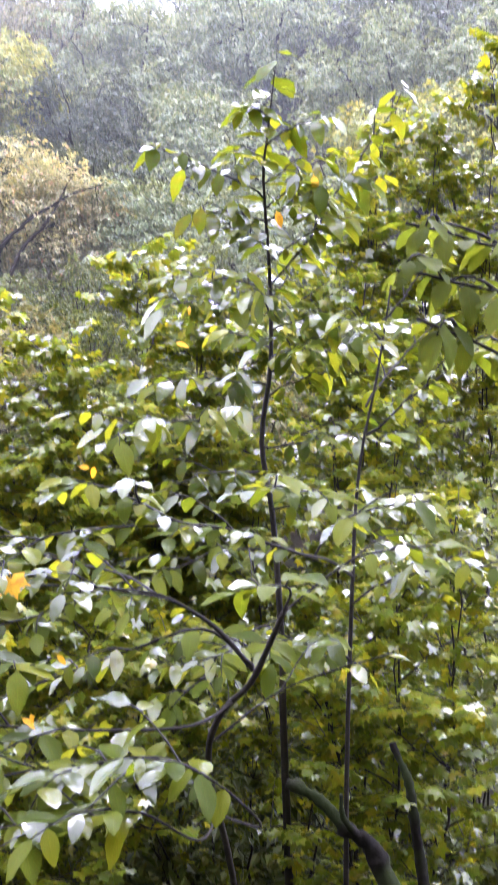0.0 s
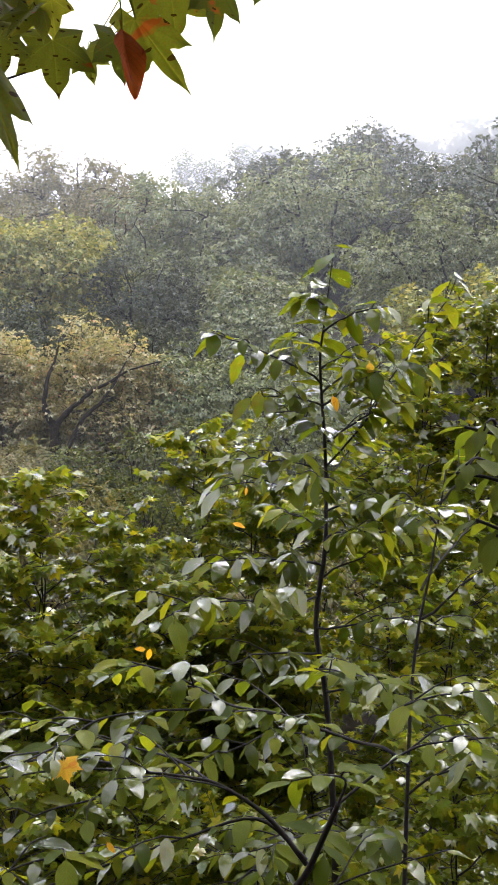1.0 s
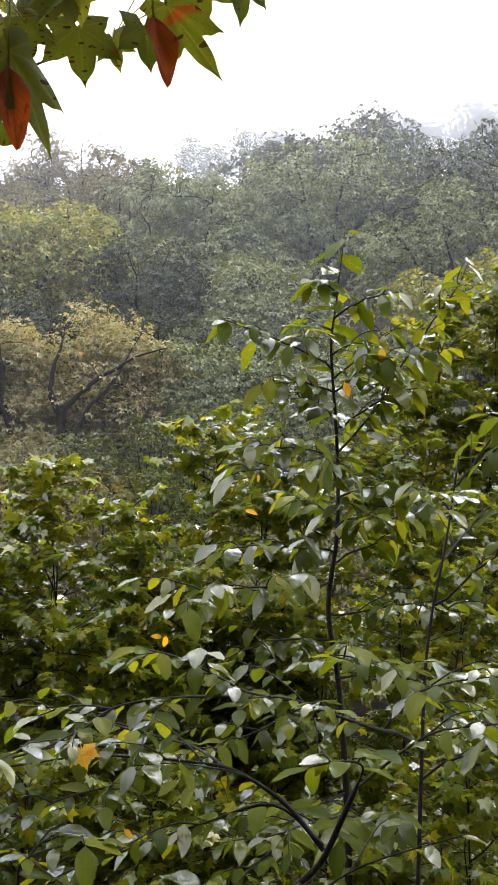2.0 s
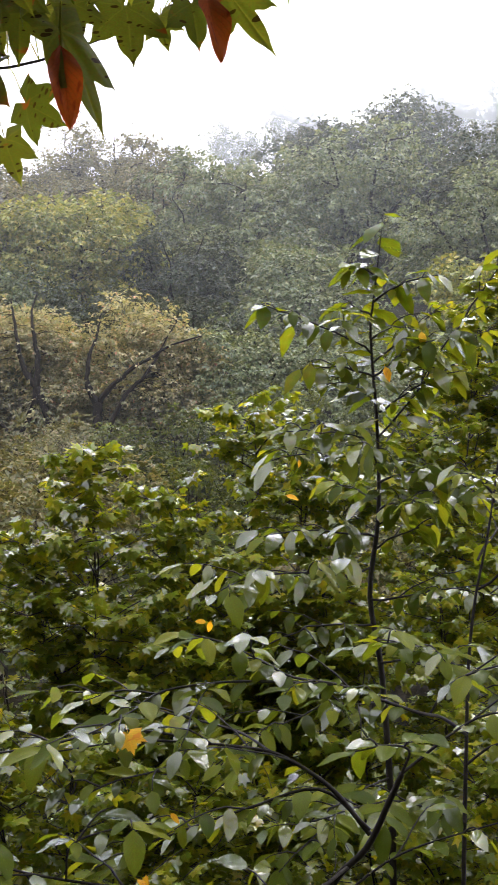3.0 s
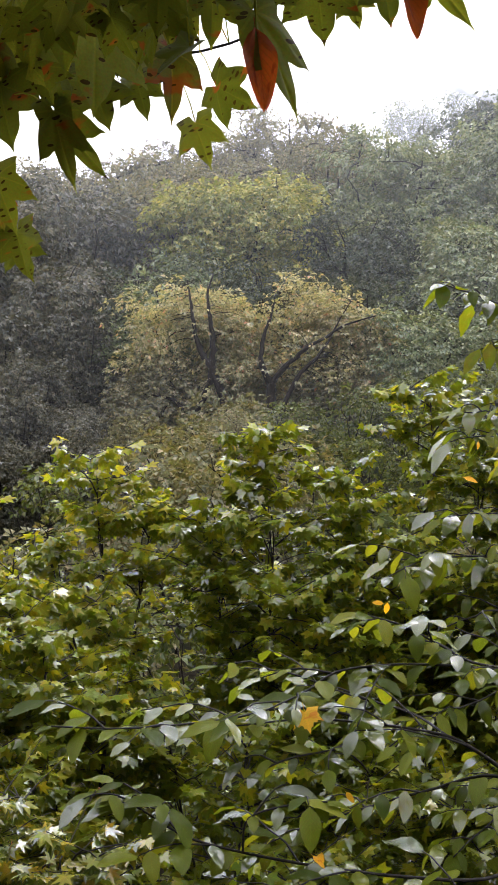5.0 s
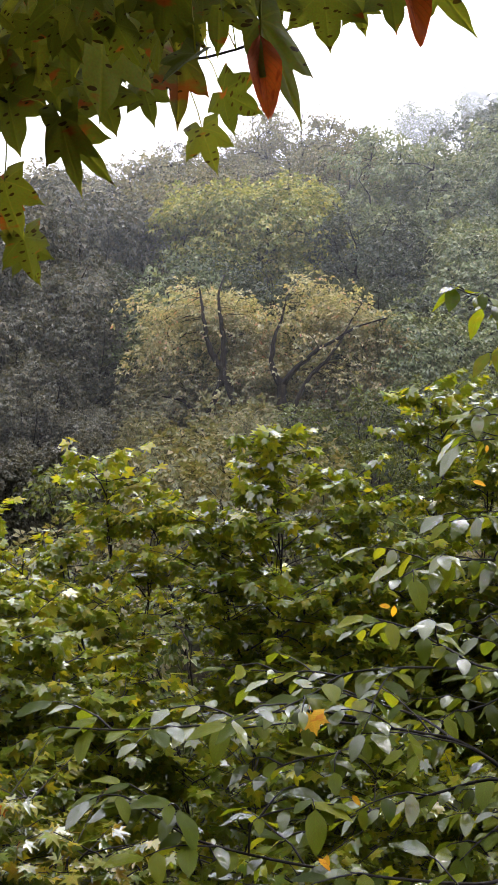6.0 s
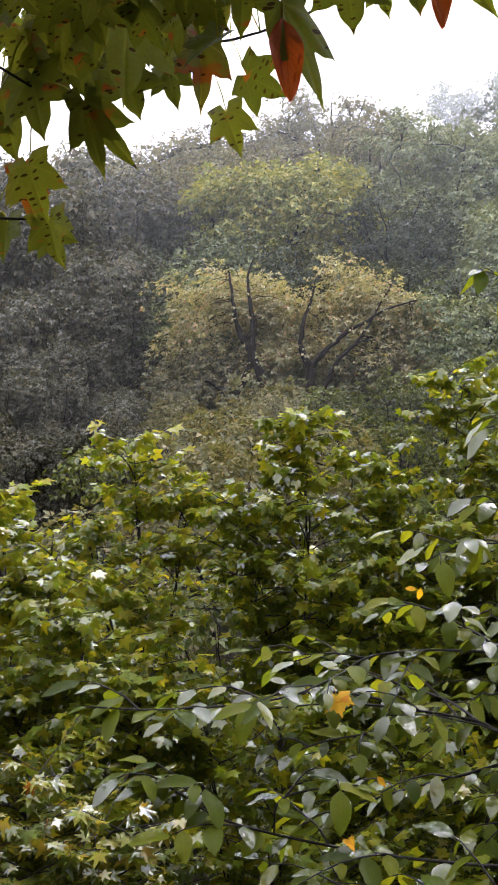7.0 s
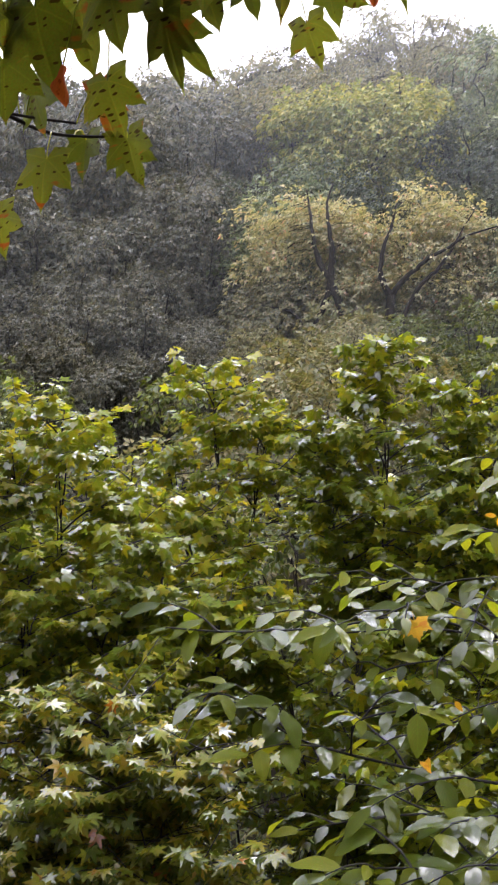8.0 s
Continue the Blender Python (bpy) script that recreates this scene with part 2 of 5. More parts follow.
class Shape:
    """Collects points and faces of one mesh."""

    def __init__(self):
        self.points, self.faces, self.uvs, self.count = [], [], [], 0

    def add(self, points, faces, uvs=None):
        points = np.asarray(points, float)
        self.points.append(points)
        self.faces += [tuple(int(i) + self.count for i in f) for f in faces]
        self.uvs.append(np.asarray(uvs, float) if uvs is not None else np.zeros((len(points), 2)))
        self.count += len(points)

    def mesh(self, name, material, smooth=True):
        flat = np.array([i for f in self.faces for i in f], np.int32)
        sizes = np.array([len(f) for f in self.faces], np.int32)
        return array_mesh(name, np.concatenate(self.points), flat, sizes, np.concatenate(self.uvs), material, smooth)


def array_mesh(name, points, flat, sizes, uvs, material, smooth):
    me = bpy.data.meshes.new(name)
    me.vertices.add(len(points))
    me.vertices.foreach_set("co", np.ascontiguousarray(points, np.float32).ravel())
    me.loops.add(len(flat))
    me.polygons.add(len(sizes))
    starts = np.concatenate(([0], np.cumsum(sizes)[:-1])).astype(np.int32)
    me.polygons.foreach_set("loop_start", starts)
    me.loops.foreach_set("vertex_index", flat.astype(np.int32))
    me.polygons.foreach_set("use_smooth", np.full(len(sizes), smooth))
    layer = me.uv_layers.new(name="UVMap")
    layer.data.foreach_set("uv", np.ascontiguousarray(uvs[flat], np.float32).ravel())
    me.update(calc_edges=True)
    me.materials.append(material)
    return me


def part(name, mesh, parent, label=""):
    ob = new(name, mesh)
    ob.parent = parent
    return tagged(ob, label=label)


def thing(name, place, label, category, group=""):
    ob = new(name)
    ob.location = place
    ob.empty_display_size = 0.2
    return tagged(ob, label, category, group)


def tube(points, radii, sides=6):
    """A tapering limb along a line of points."""
    points, radii = np.asarray(points, float), np.asarray(radii, float)
    along = unit(np.gradient(points, axis=0))
    ref = np.array([0.31, 0.87, 0.22])
    a = unit(np.cross(along, ref))
    b = np.cross(along, a)
    turn = np.linspace(0, 2 * math.pi, sides, endpoint=False)
    ring = points[:, None] + radii[:, None, None] * (a[:, None] * np.cos(turn)[None, :, None] + b[:, None] * np.sin(turn)[None, :, None])
    n = len(points)
    faces = [(i * sides + j, i * sides + (j + 1) % sides, (i + 1) * sides + (j + 1) % sides, (i + 1) * sides + j) for i in range(n - 1) for j in range(sides)]
    faces.append(tuple(range((n - 1) * sides, n * sides)))
    return ring.reshape(-1, 3), faces


def bent(a, b, steps, sag, rng, wobble=0.02):
    """A line from a to b that arches by sag and wanders a little."""
    a, b = np.asarray(a, float), np.asarray(b, float)
    s = np.linspace(0, 1, steps)[:, None]
    line = a + (b - a) * s
    line[:, 2] += sag * 4 * (s * (1 - s))[:, 0]
    size = np.linalg.norm(b - a)
    stray = np.cumsum(rng.normal(0, wobble * size / math.sqrt(steps), (steps, 3)), axis=0)
    stray -= s * stray[-1]
    stray[0] = 0
    return line + stray


def smooth_line(points, steps):
    """A soft curve through a few points."""
    p = [Vector(q) for q in points]
    p = [p[0] * 2 - p[1]] + p + [p[-1] * 2 - p[-2]]
    out = []
    for i in range(1, len(p) - 2):
        for k in range(steps):
            s = k / steps
            out.append(0.5 * (2 * p[i] + (p[i + 1] - p[i - 1]) * s + (2 * p[i - 1] - 5 * p[i] + 4 * p[i + 1] - p[i + 2]) * s * s + (3 * p[i] - p[i - 1] - 3 * p[i + 1] + p[i + 2]) * s ** 3))
    out.append(p[-2])
    return np.array([tuple(q) for q in out])


def oval_leaf(rows=7, columns=5, width=0.47, fold=0.12, curl=0.12, wave=0.02, twist=0.0):
    """A pointed oval blade one unit long, folded along its rib, with a short stalk."""
    points, uvs, faces = [], [], []
    for i in range(rows):
        s = i / (rows - 1)
        half = width * 0.5 * math.sin(math.pi * min(1, s ** 0.82)) ** 0.75 if 0 < i < rows - 1 else 0.012
        for j in range(columns):
            u = -1 + 2 * j / (columns - 1)
            x = u * half
            z = fold * abs(x) - curl * s * s + wave * math.sin(9 * s + 3 * u) * abs(u) + twist * x * s
            points.append((x, s, z))
            uvs.append((0.5 + 0.5 * u, s))
    for i in range(rows - 1):
        for j in range(columns - 1):
            k = i * columns + j
            faces.append((k, k + 1, k + columns + 1, k + columns))
    base = len(points)
    points += [(-0.012, -0.14, 0.01), (0.012, -0.14, 0.01), (0.012, 0.02, 0.004), (-0.012, 0.02, 0.004)]
    uvs += [(0.5, 0)] * 4
    faces.append((base, base + 1, base + 2, base + 3))
    return np.array(points), faces, np.array(uvs)


MAPLE_EDGE = [(0, 1.0), (8, 0.76), (16, 0.76), (21, 0.66), (28, 0.6), (37, 0.74), (43, 0.7), (51, 0.95), (59, 0.68), (66, 0.68), (77, 0.56), (93, 0.6), (102, 0.68), (116, 0.42), (145, 0.27)]
DEEP_EDGE = [(0, 1.0), (8, 0.72), (15, 0.66), (26, 0.36), (36, 0.62), (43, 0.7), (51, 0.95), (59, 0.66), (66, 0.56), (77, 0.32), (92, 0.5), (102, 0.66), (114, 0.38), (145, 0.22)]
PLAIN_EDGE = [(0, 1.0), (13, 0.74), (27, 0.56), (51, 0.95), (77, 0.52), (103, 0.68), (145, 0.27)]
DEEP_PLAIN = [(0, 1.0), (13, 0.66), (26, 0.42), (51, 0.95), (77, 0.38), (102, 0.66), (145, 0.22)]
SMOOTH_EDGE = [(0, 1.0), (2, 0.91), (6, 0.84), (12, 0.78), (18, 0.71), (24, 0.61), (28, 0.55), (33, 0.6), (39, 0.7), (45, 0.78), (49, 0.84), (52, 0.95), (55, 0.84), (61, 0.76), (68, 0.66), (76, 0.54), (82, 0.48), (92, 0.53), (102, 0.57), (108, 0.64), (114, 0.55), (125, 0.42), (150, 0.27)]


def lobed_leaf(edge, rings=1, droop=0.15, cup=0.1, roll=0.0, stalk=0.5, squeeze=1.0):
    """A hand-shaped blade with pointed lobes about one unit long, and its stalk."""
    outline = [(-a, r) for a, r in reversed(edge[1:])] + edge
    n = len(outline)
    points, uvs, faces = [(0, 0, 0)], [(0.5, 0.0)], []
    for k in range(1, rings + 1):
        for a, r in outline:
            q = r * k / rings if k == rings else min(r, 0.5) * k / rings * 1.15
            x, y = q * math.sin(radians(a)) * squeeze, q * math.cos(radians(a))
            ridge = 0.5 + 0.5 * math.cos(radians(a) * 360 / 51)
            z = -droop * q * q + cup * abs(x) - 0.06 * q * (1 - ridge) + roll * x * y
            points.append((x, y, z))
            uvs.append((0.5 + 0.45 * x, y))
    for i in range(n - 1):
        faces.append((0, 1 + i, 2 + i))
        for k in range(1, rings):
            a = 1 + (k - 1) * n + i
            faces.append((a, a + n, a + n + 1, a + 1))
    if stalk:
        base = len(points)
        points += [(-0.014, -stalk, stalk * 0.25), (0.014, -stalk, stalk * 0.25), (0.014, 0.02, 0), (-0.014, 0.02, 0)]
        uvs += [(0.5, 0)] * 4
        faces.append((base, base + 1, base + 2, base + 3))
    return np.array(points), faces, np.array(uvs)


def spray_leaf():
    """Three small leaves on one stalk, for crowns far off."""
    points, uvs, faces = [], [], []
    for turn, reach in ((0, 1.0), (55, 0.8), (-50, 0.85)):
        a, base = radians(turn), len(points)
        for x, y, z in ((0, 0.14, 0), (0.19, 0.46, 0.05), (0, reach * 0.86, -0.12), (-0.19, 0.46, 0.05)):
            points.append((x * math.cos(a) + y * math.sin(a), y * math.cos(a) - x * math.sin(a), z))
            uvs.append((0.5, y))
        faces.append((base, base + 1, base + 2, base + 3))
    return np.array(points), faces, np.array(uvs)


def bases(tip, up):
    """Turns for leaves that point along tip and face up."""
    y = unit(tip)
    x = unit(np.cross(y, up))
    z = np.cross(x, y)
    return np.stack((x, y, z), axis=-1)


def leaf_mass(name, pattern, places, turns, sizes, material, smooth=True):
    """Many leaves joined into one mesh."""
    points, faces, uvs = pattern
    n, k = len(places), len(points)
    verts = np.einsum("nij,kj->nki", turns, points) * np.asarray(sizes)[:, None, None] + np.asarray(places)[:, None, :]
    flat = np.array([i for f in faces for i in f], np.int32)
    lens = np.array([len(f) for f in faces], np.int32)
    all_flat = (flat[None] + (np.arange(n, dtype=np.int32) * k)[:, None]).ravel()
    return array_mesh(name, verts.reshape(-1, 3), all_flat, np.tile(lens, n), np.tile(uvs, (n, 1)), material, smooth)


def leaf_mesh(name, pattern, material):
    points, faces, uvs = pattern
    shape = Shape()
    shape.add(points, faces, uvs)
    return shape.mesh(name, material)


def hang_leaves(owner, meshes, places, turns, sizes, name="leaf"):
    """Leaves as objects of their own under their plant."""
    origin = np.array(owner.location)
    for i, (p, turn, size) in enumerate(zip(places, turns, sizes)):
        ob = new(name, meshes[i % len(meshes)])
        ob.parent = owner
        m = Matrix([[*(float(v) for v in row), 0] for row in turn] + [[0, 0, 0, 1]])
        ob.matrix_basis = Matrix.Translation(Vector(p - origin)) @ m @ Matrix.Scale(float(size), 4)


def smoothstep(a, b, x):
    s = np.clip((x - a) / (b - a), 0, 1)
    return s * s * (3 - 2 * s)


def ground_height(x, y):
    """A level path, a bank falling into a gully, then a wooded hillside."""
    left = smoothstep(-2.0, -15.0, x)
    crest = 62 - 16 * left
    z = -1.9 * smoothstep(0.7, 4.5, y) - 0.5 * smoothstep(4.5, 9, y)
    z = z + 0.37 * (1 - 0.22 * left) * (np.clip(y, 9, crest) - 9)
    # unseen rise behind the path, added to cut off the low sky light
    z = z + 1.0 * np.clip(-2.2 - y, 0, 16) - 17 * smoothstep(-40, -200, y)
    z = z + 2.0 * smoothstep(60, 90, y) - 26 * smoothstep(120, 400, y)
    return z


def soil_at(x, y):
    return float(ground_height(np.array(float(x)), np.array(float(y))))


# ---- ground and mist sheets ----
def make_ground():
    xs = np.concatenate((np.linspace(-900, -60, 15), np.linspace(-50, 40, 91), np.linspace(50, 900, 15)))
    ys = np.concatenate((np.linspace(-900, -30, 14), np.linspace(-20, 110, 131), np.linspace(120, 900, 20)))
    gx, gy = np.meshgrid(xs, ys)
    gz = ground_height(gx, gy)
    rough = np.array([noise.noise((float(x) * 0.35, float(y) * 0.35, 0.0)) for x, y in zip(gx.ravel(), gy.ravel())]).reshape(gx.shape)
    gz = gz + 0.22 * rough * smoothstep(1.0, 4.0, gy)
    w = len(xs)
    shape = Shape()
    faces = [(j * w + i, j * w + i + 1, (j + 1) * w + i + 1, (j + 1) * w + i) for j in range(len(ys) - 1) for i in range(w - 1)]
    shape.add(np.stack((gx.ravel(), gy.ravel(), gz.ravel()), -1), faces)
    tagged(new("ground", shape.mesh("ground", SOIL)), "dark soil and leaf litter of a wooded slope", "ground", kind="structure")


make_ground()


# Upright translucent sheet that veils whatever stands behind it, in place of real haze.
def mist_sheet(y, thickness, low, high, seed):
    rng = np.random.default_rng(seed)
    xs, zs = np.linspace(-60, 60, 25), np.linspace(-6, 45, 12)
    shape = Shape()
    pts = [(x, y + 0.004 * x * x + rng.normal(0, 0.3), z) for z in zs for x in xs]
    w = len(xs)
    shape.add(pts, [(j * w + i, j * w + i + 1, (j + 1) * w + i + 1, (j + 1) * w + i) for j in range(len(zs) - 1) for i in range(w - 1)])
    tagged(new("mist", shape.mesh("mist", mist_sheet_material("thin_haze_sheet", thickness, low, high))), "thin see-through sheet standing in for white mist along the hillside", "mist", kind="stuff")


mist_sheet(17.3, 0.024, -8, 6, 6)
mist_sheet(24.9, 0.03, -4, 8, 1)
mist_sheet(30.6, 0.03, 0, 12, 2)
mist_sheet(36.0, 0.04, 4, 16, 3)
mist_sheet(47.5, 0.34, 8, 20, 4)
mist_sheet(55.5, 0.26, 12, 24, 5)


# ---- trees of the hillside ----
SPRAY = spray_leaf()


def crown_spots(rng, seed, clumps, centre, radii, floor, lobe):
    """Leaf clumps on many rounded lobes that make up a crown: their places, the way each faces, their lobe, and the lobes."""
    count = max(9, clumps // 7)
    ways = unit(rng.normal(0, 1, (count * 6, 3)))
    ways = ways[ways[:, 2] > floor][:count]
    lump = np.array([1 + 0.3 * noise.noise(Vector(w * 1.9) + Vector((seed * 3.7, 0, 0))) for w in ways])
    reach = rng.uniform(0.48, 0.84, len(ways)) * lump
    mids = centre + ways * reach[:, None] * radii
    sizes = lobe * radii.mean() * rng.uniform(0.65, 1.35, len(ways))
    which = rng.choice(len(ways), clumps, p=sizes ** 2 / (sizes ** 2).sum())
    face = unit(rng.normal(0, 1, (clumps, 3)) + 0.55 * ways[which])
    face[:, 2] = np.where(face[:, 2] < -0.5, -face[:, 2], face[:, 2])
    shell = rng.uniform(0.55, 1, clumps) ** 0.5
    return mids[which] + face * (sizes[which] * shell)[:, None] * np.array([1, 1, 0.72]), face, which, mids


def hill_tree(name, label, base, centre, radii, material, seed, clumps=120, per=70, leaf=0.13, clump=0.42, limbs=6, trunk=0.13, fork=0.35, pattern=SPRAY, twig=0.02, group="hillside trees", flat=0.45, stems=(), floor=-0.9, lobe=0.34, hang=0.45, behind=None):
    """A tree with trunk, limbs and twigs, and a crown of leaf sprays laid in lobes. stems: its own lines of dark wood, with their thickness."""
    rng = np.random.default_rng(seed)
    base, centre, radii = np.array(base, float), np.array(centre, float), np.array(radii, float)
    owner = thing(name, base, label, "tree" if "tree" in name else "shrub", group)
    spots, face, which, mids = crown_spots(rng, seed, clumps, centre, radii, floor, lobe)
    if behind is not None:
        keep = (spots[:, 1] > behind) | (rng.uniform(0, 1, clumps) < 0.05)
        spots, face, which = spots[keep], face[keep], which[keep]
        clumps = len(spots)
    lines = []
    if stems:
        for points, r0, r1 in stems:
            line = smooth_line(points, 5)
            ripple = np.array([noise.noise((k * 0.7, r0 * 70, seed * 1.0)) for k in range(len(line))])
            line = line + ripple[:, None] * np.array([0.03, 0.02, 0.0])
            shape = Shape()
            shape.add(tube(line, np.linspace(r0, r1, len(line)) * (1 + 0.25 * ripple), 8)[0] - base, tube(line, np.ones(len(line)), 8)[1])
            part("trunk" if r0 > 0.09 else "limb", shape.mesh("limb", FAR_BARK), owner)
            lines.append(line)
    else:
        head = base + (centre - base) * np.array([0.5, 0.5, fork])
        top_r = trunk * 0.75
        shape = Shape()
        line = bent(base - np.array([0, 0, 0.3]), head, 7, 0, rng, 0.03)
        shape.add(tube(line, np.linspace(trunk * 1.15, top_r, 7), 8)[0] - base, tube(line, np.ones(7), 8)[1])
        part("trunk", shape.mesh("trunk", FAR_BARK), owner)
        for i in range(limbs):
            a = 2 * math.pi * (i + rng.uniform(-0.3, 0.3)) / limbs
            rise = rng.uniform(0.15, 0.85)
            flatness = math.sqrt(1 - rise * rise)
            goal = centre + radii * 0.8 * np.array([math.cos(a) * flatness, math.sin(a) * flatness, rise])
            line = bent(head - np.array([0, 0, rng.uniform(0, 0.2)]), goal, 9, rng.uniform(-0.12, 0.05) * radii[0], rng, 0.07)
            shape = Shape()
            shape.add(tube(line, np.linspace(top_r * 0.75, twig * 0.7, 9), 6)[0] - base, tube(line, np.ones(9), 6)[1])
            part("limb", shape.mesh("limb", FAR_BARK), owner)
            lines.append(line)
    stock = np.concatenate(lines)
    shape = Shape()
    for k, p in enumerate(mids):
        if not (which == k).any():
            continue
        q = stock[np.argmin(((stock - p) ** 2).sum(1) + 0.6 * np.maximum(0, stock[:, 2] - p[2]) ** 2)]
        line = bent(q, p, 5, 0.06 * np.linalg.norm(p - q), rng, 0.08)
        shape.add(tube(line, np.linspace(twig * 1.2, twig * 0.6, 5), 4)[0] - base, tube(line, np.ones(5), 4)[1])
    for p, k in zip(spots, which):
        line = bent(mids[k], p, 3, 0.04 * np.linalg.norm(p - mids[k]), rng, 0.06)
        shape.add(tube(line, np.linspace(twig * 0.5, twig * 0.25, 3), 3)[0] - base, tube(line, np.ones(3), 3)[1])
    part("twig_mass", shape.mesh("twig_mass", FAR_BARK), owner)["kind"] = "stuff"
    n = clumps * per
    mid, out = np.repeat(spots, per, axis=0), np.repeat(face, per, axis=0)
    off = rng.normal(0, 1, (n, 3)) * np.array([clump, clump, clump * flat])
    off[:, 2] -= 0.35 * (off[:, 0] ** 2 + off[:, 1] ** 2) / clump
    tip = unit(off) * 0.7 + out * 0.6 + rng.normal(0, 0.35, (n, 3)) + np.array([0, 0, -hang])
    up = np.array([0, 0, 1.0]) + out * 0.6 + rng.normal(0, 0.5, (n, 3))
    size = leaf * rng.uniform(0.65, 1.3, n)
    mesh = leaf_mass("crown", pattern, mid + off - base, bases(tip, up), size, material, False)
    part("crown", mesh, owner)["kind"] = "stuff"
    return owner


def on_hill(x, y):
    return (x, y, soil_at(x, y))


# the two tan trees with dark forked stems
LEFT_STEMS = [
    ([(-4.38, 21.4, 1.5), (-4.41, 21.3, 2.2), (-4.42, 21.3, 2.63), (-4.5, 21.3, 2.9), (-4.61, 21.3, 3.16), (-4.66, 21.3, 3.32)], 0.095, 0.07),
    ([(-4.66, 21.3, 3.32), (-4.82, 21.28, 3.53), (-4.93, 21.26, 3.8), (-5.0, 21.26, 4.17), (-5.09, 21.4, 4.6), (-5.2, 21.6, 5.0)], 0.07, 0.012),
    ([(-4.66, 21.3, 3.3), (-4.63, 21.27, 3.63), (-4.64, 21.25, 3.95), (-4.69, 21.25, 4.27), (-4.76, 21.4, 4.7), (-4.7, 21.6, 5.1)], 0.07, 0.012),
    ([(-4.66, 21.3, 3.3), (-4.71, 21.32, 3.0), (-4.86, 21.36, 2.67), (-4.98, 21.4, 2.3), (-5.0, 21.4, 1.6)], 0.06, 0.08),
    ([(-5.0, 21.38, 2.2), (-5.25, 21.3, 2.57), (-5.47, 21.25, 2.74), (-5.96, 21.2, 2.83)], 0.05, 0.018),
]
RIGHT_STEMS = [
    ([(-3.68, 21.4, 1.4), (-3.63, 21.3, 2.05), (-3.57, 21.3, 2.47), (-3.545, 21.3, 2.78), (-3.545, 21.3, 3.01)], 0.11, 0.085),
    ([(-3.545, 21.3, 2.98), (-3.67, 21.27, 3.22), (-3.72, 21.25, 3.41), (-3.68, 21.25, 3.83), (-3.56, 21.4, 4.24), (-3.5, 21.6, 4.7)], 0.075, 0.012),
    ([(-3.545, 21.3, 2.98), (-3.33, 21.27, 3.25), (-3.1, 21.25, 3.44), (-2.83, 21.22, 3.66), (-2.55, 21.2, 3.8), (-2.19, 21.2, 4.02), (-1.62, 21.3, 4.2)], 0.06, 0.012),
    ([(-3.5, 21.4, 1.4), (-3.42, 21.25, 2.05), (-3.31, 21.2, 2.47), (-3.18, 21.2, 2.83), (-2.97, 21.2, 3.19), (-2.68, 21.2, 3.45), (-2.48, 21.2, 3.74), (-2.29, 21.3, 4.1), (-2.1, 21.5, 4.5)], 0.066, 0.01),
]
hill_tree("tan_tree", "small forked tree with tan autumn leaves", on_hill(-4.6, 21.6), (-5.1, 22.0, 3.6), (1.8, 1.1, 1.9), TAN_FOLIAGE, 11, clumps=480, per=20, leaf=0.125, clump=0.17, twig=0.006, stems=LEFT_STEMS, floor=-0.85, lobe=0.26, behind=21.45)
hill_tree("tan_tree", "small forked tree with tan autumn leaves", on_hill(-3.6, 21.6), (-2.9, 22.0, 3.5), (1.7, 1.1, 1.85), TAN_FOLIAGE, 12, clumps=460, per=20, leaf=0.125, clump=0.17, twig=0.006, stems=RIGHT_STEMS, floor=-0.85, lobe=0.26, behind=21.45)
hill_tree("tan_shrub", "low bush of olive leaves under the forked trees", on_hill(-5.9, 21.9), (-5.9, 21.9, 2.7), (1.1, 0.8, 0.8), OLIVE_FOLIAGE, 8, clumps=170, per=18, leaf=0.12, clump=0.17, trunk=0.04, twig=0.008)
hill_tree("tan_shrub", "low bush of olive leaves under the forked trees", on_hill(-2.4, 22.0), (-2.5, 22.0, 2.6), (1.2, 0.7, 0.8), OLIVE_FOLIAGE, 9, clumps=170, per=18, leaf=0.12, clump=0.17, trunk=0.04, twig=0.008)
hill_tree("tan_shrub", "low shrub with withering tan leaves", on_hill(-4.4, 20), (-4.4, 20, 1.95), (1.0, 0.9, 0.75), BROWN_SHRUB_LEAF, 13, clumps=70, per=24, leaf=0.16, clump=0.25, trunk=0.05, pattern=SPRAY, twig=0.012)
# behind them
hill_tree("yellowing_tree", "broad tree with yellow-green autumn crown", on_hill(-5.4, 28), (-5.5, 28, 7.05), (2.5, 2.2, 1.6), YELLOW_FOLIAGE, 14, clumps=357, per=22, leaf=0.192, clump=0.24, limbs=8, trunk=0.14, flat=0.4)
hill_tree("green_tree", "leafy mid-green tree on the hillside", on_hill(-6.8, 26), (-6.7, 26, 4.7), (1.7, 1.6, 1.7), GREEN_FOLIAGE, 15, clumps=221, per=20, leaf=0.183, clump=0.24)
hill_tree("green_tree", "leafy mid-green tree on the hillside", on_hill(-1.6, 33), (-1.8, 33, 8.3), (2.7, 2.2, 2.5), GREEN_FOLIAGE, 16, clumps=357, per=22, leaf=0.218, clump=0.24)
hill_tree("green_tree", "leafy mid-green tree on the hillside", on_hill(0.4, 27), (0.3, 27, 4.9), (2.2, 1.9, 2.0), GREEN_FOLIAGE, 17, clumps=289, per=20, leaf=0.183, clump=0.24)
hill_tree("dark_tree", "dark green tree on the hillside", on_hill(-1.2, 24), (-1.2, 24.5, 3.6), (1.6, 1.4, 1.3), DARK_FOLIAGE, 18, clumps=204, per=14, leaf=0.207, clump=0.22)
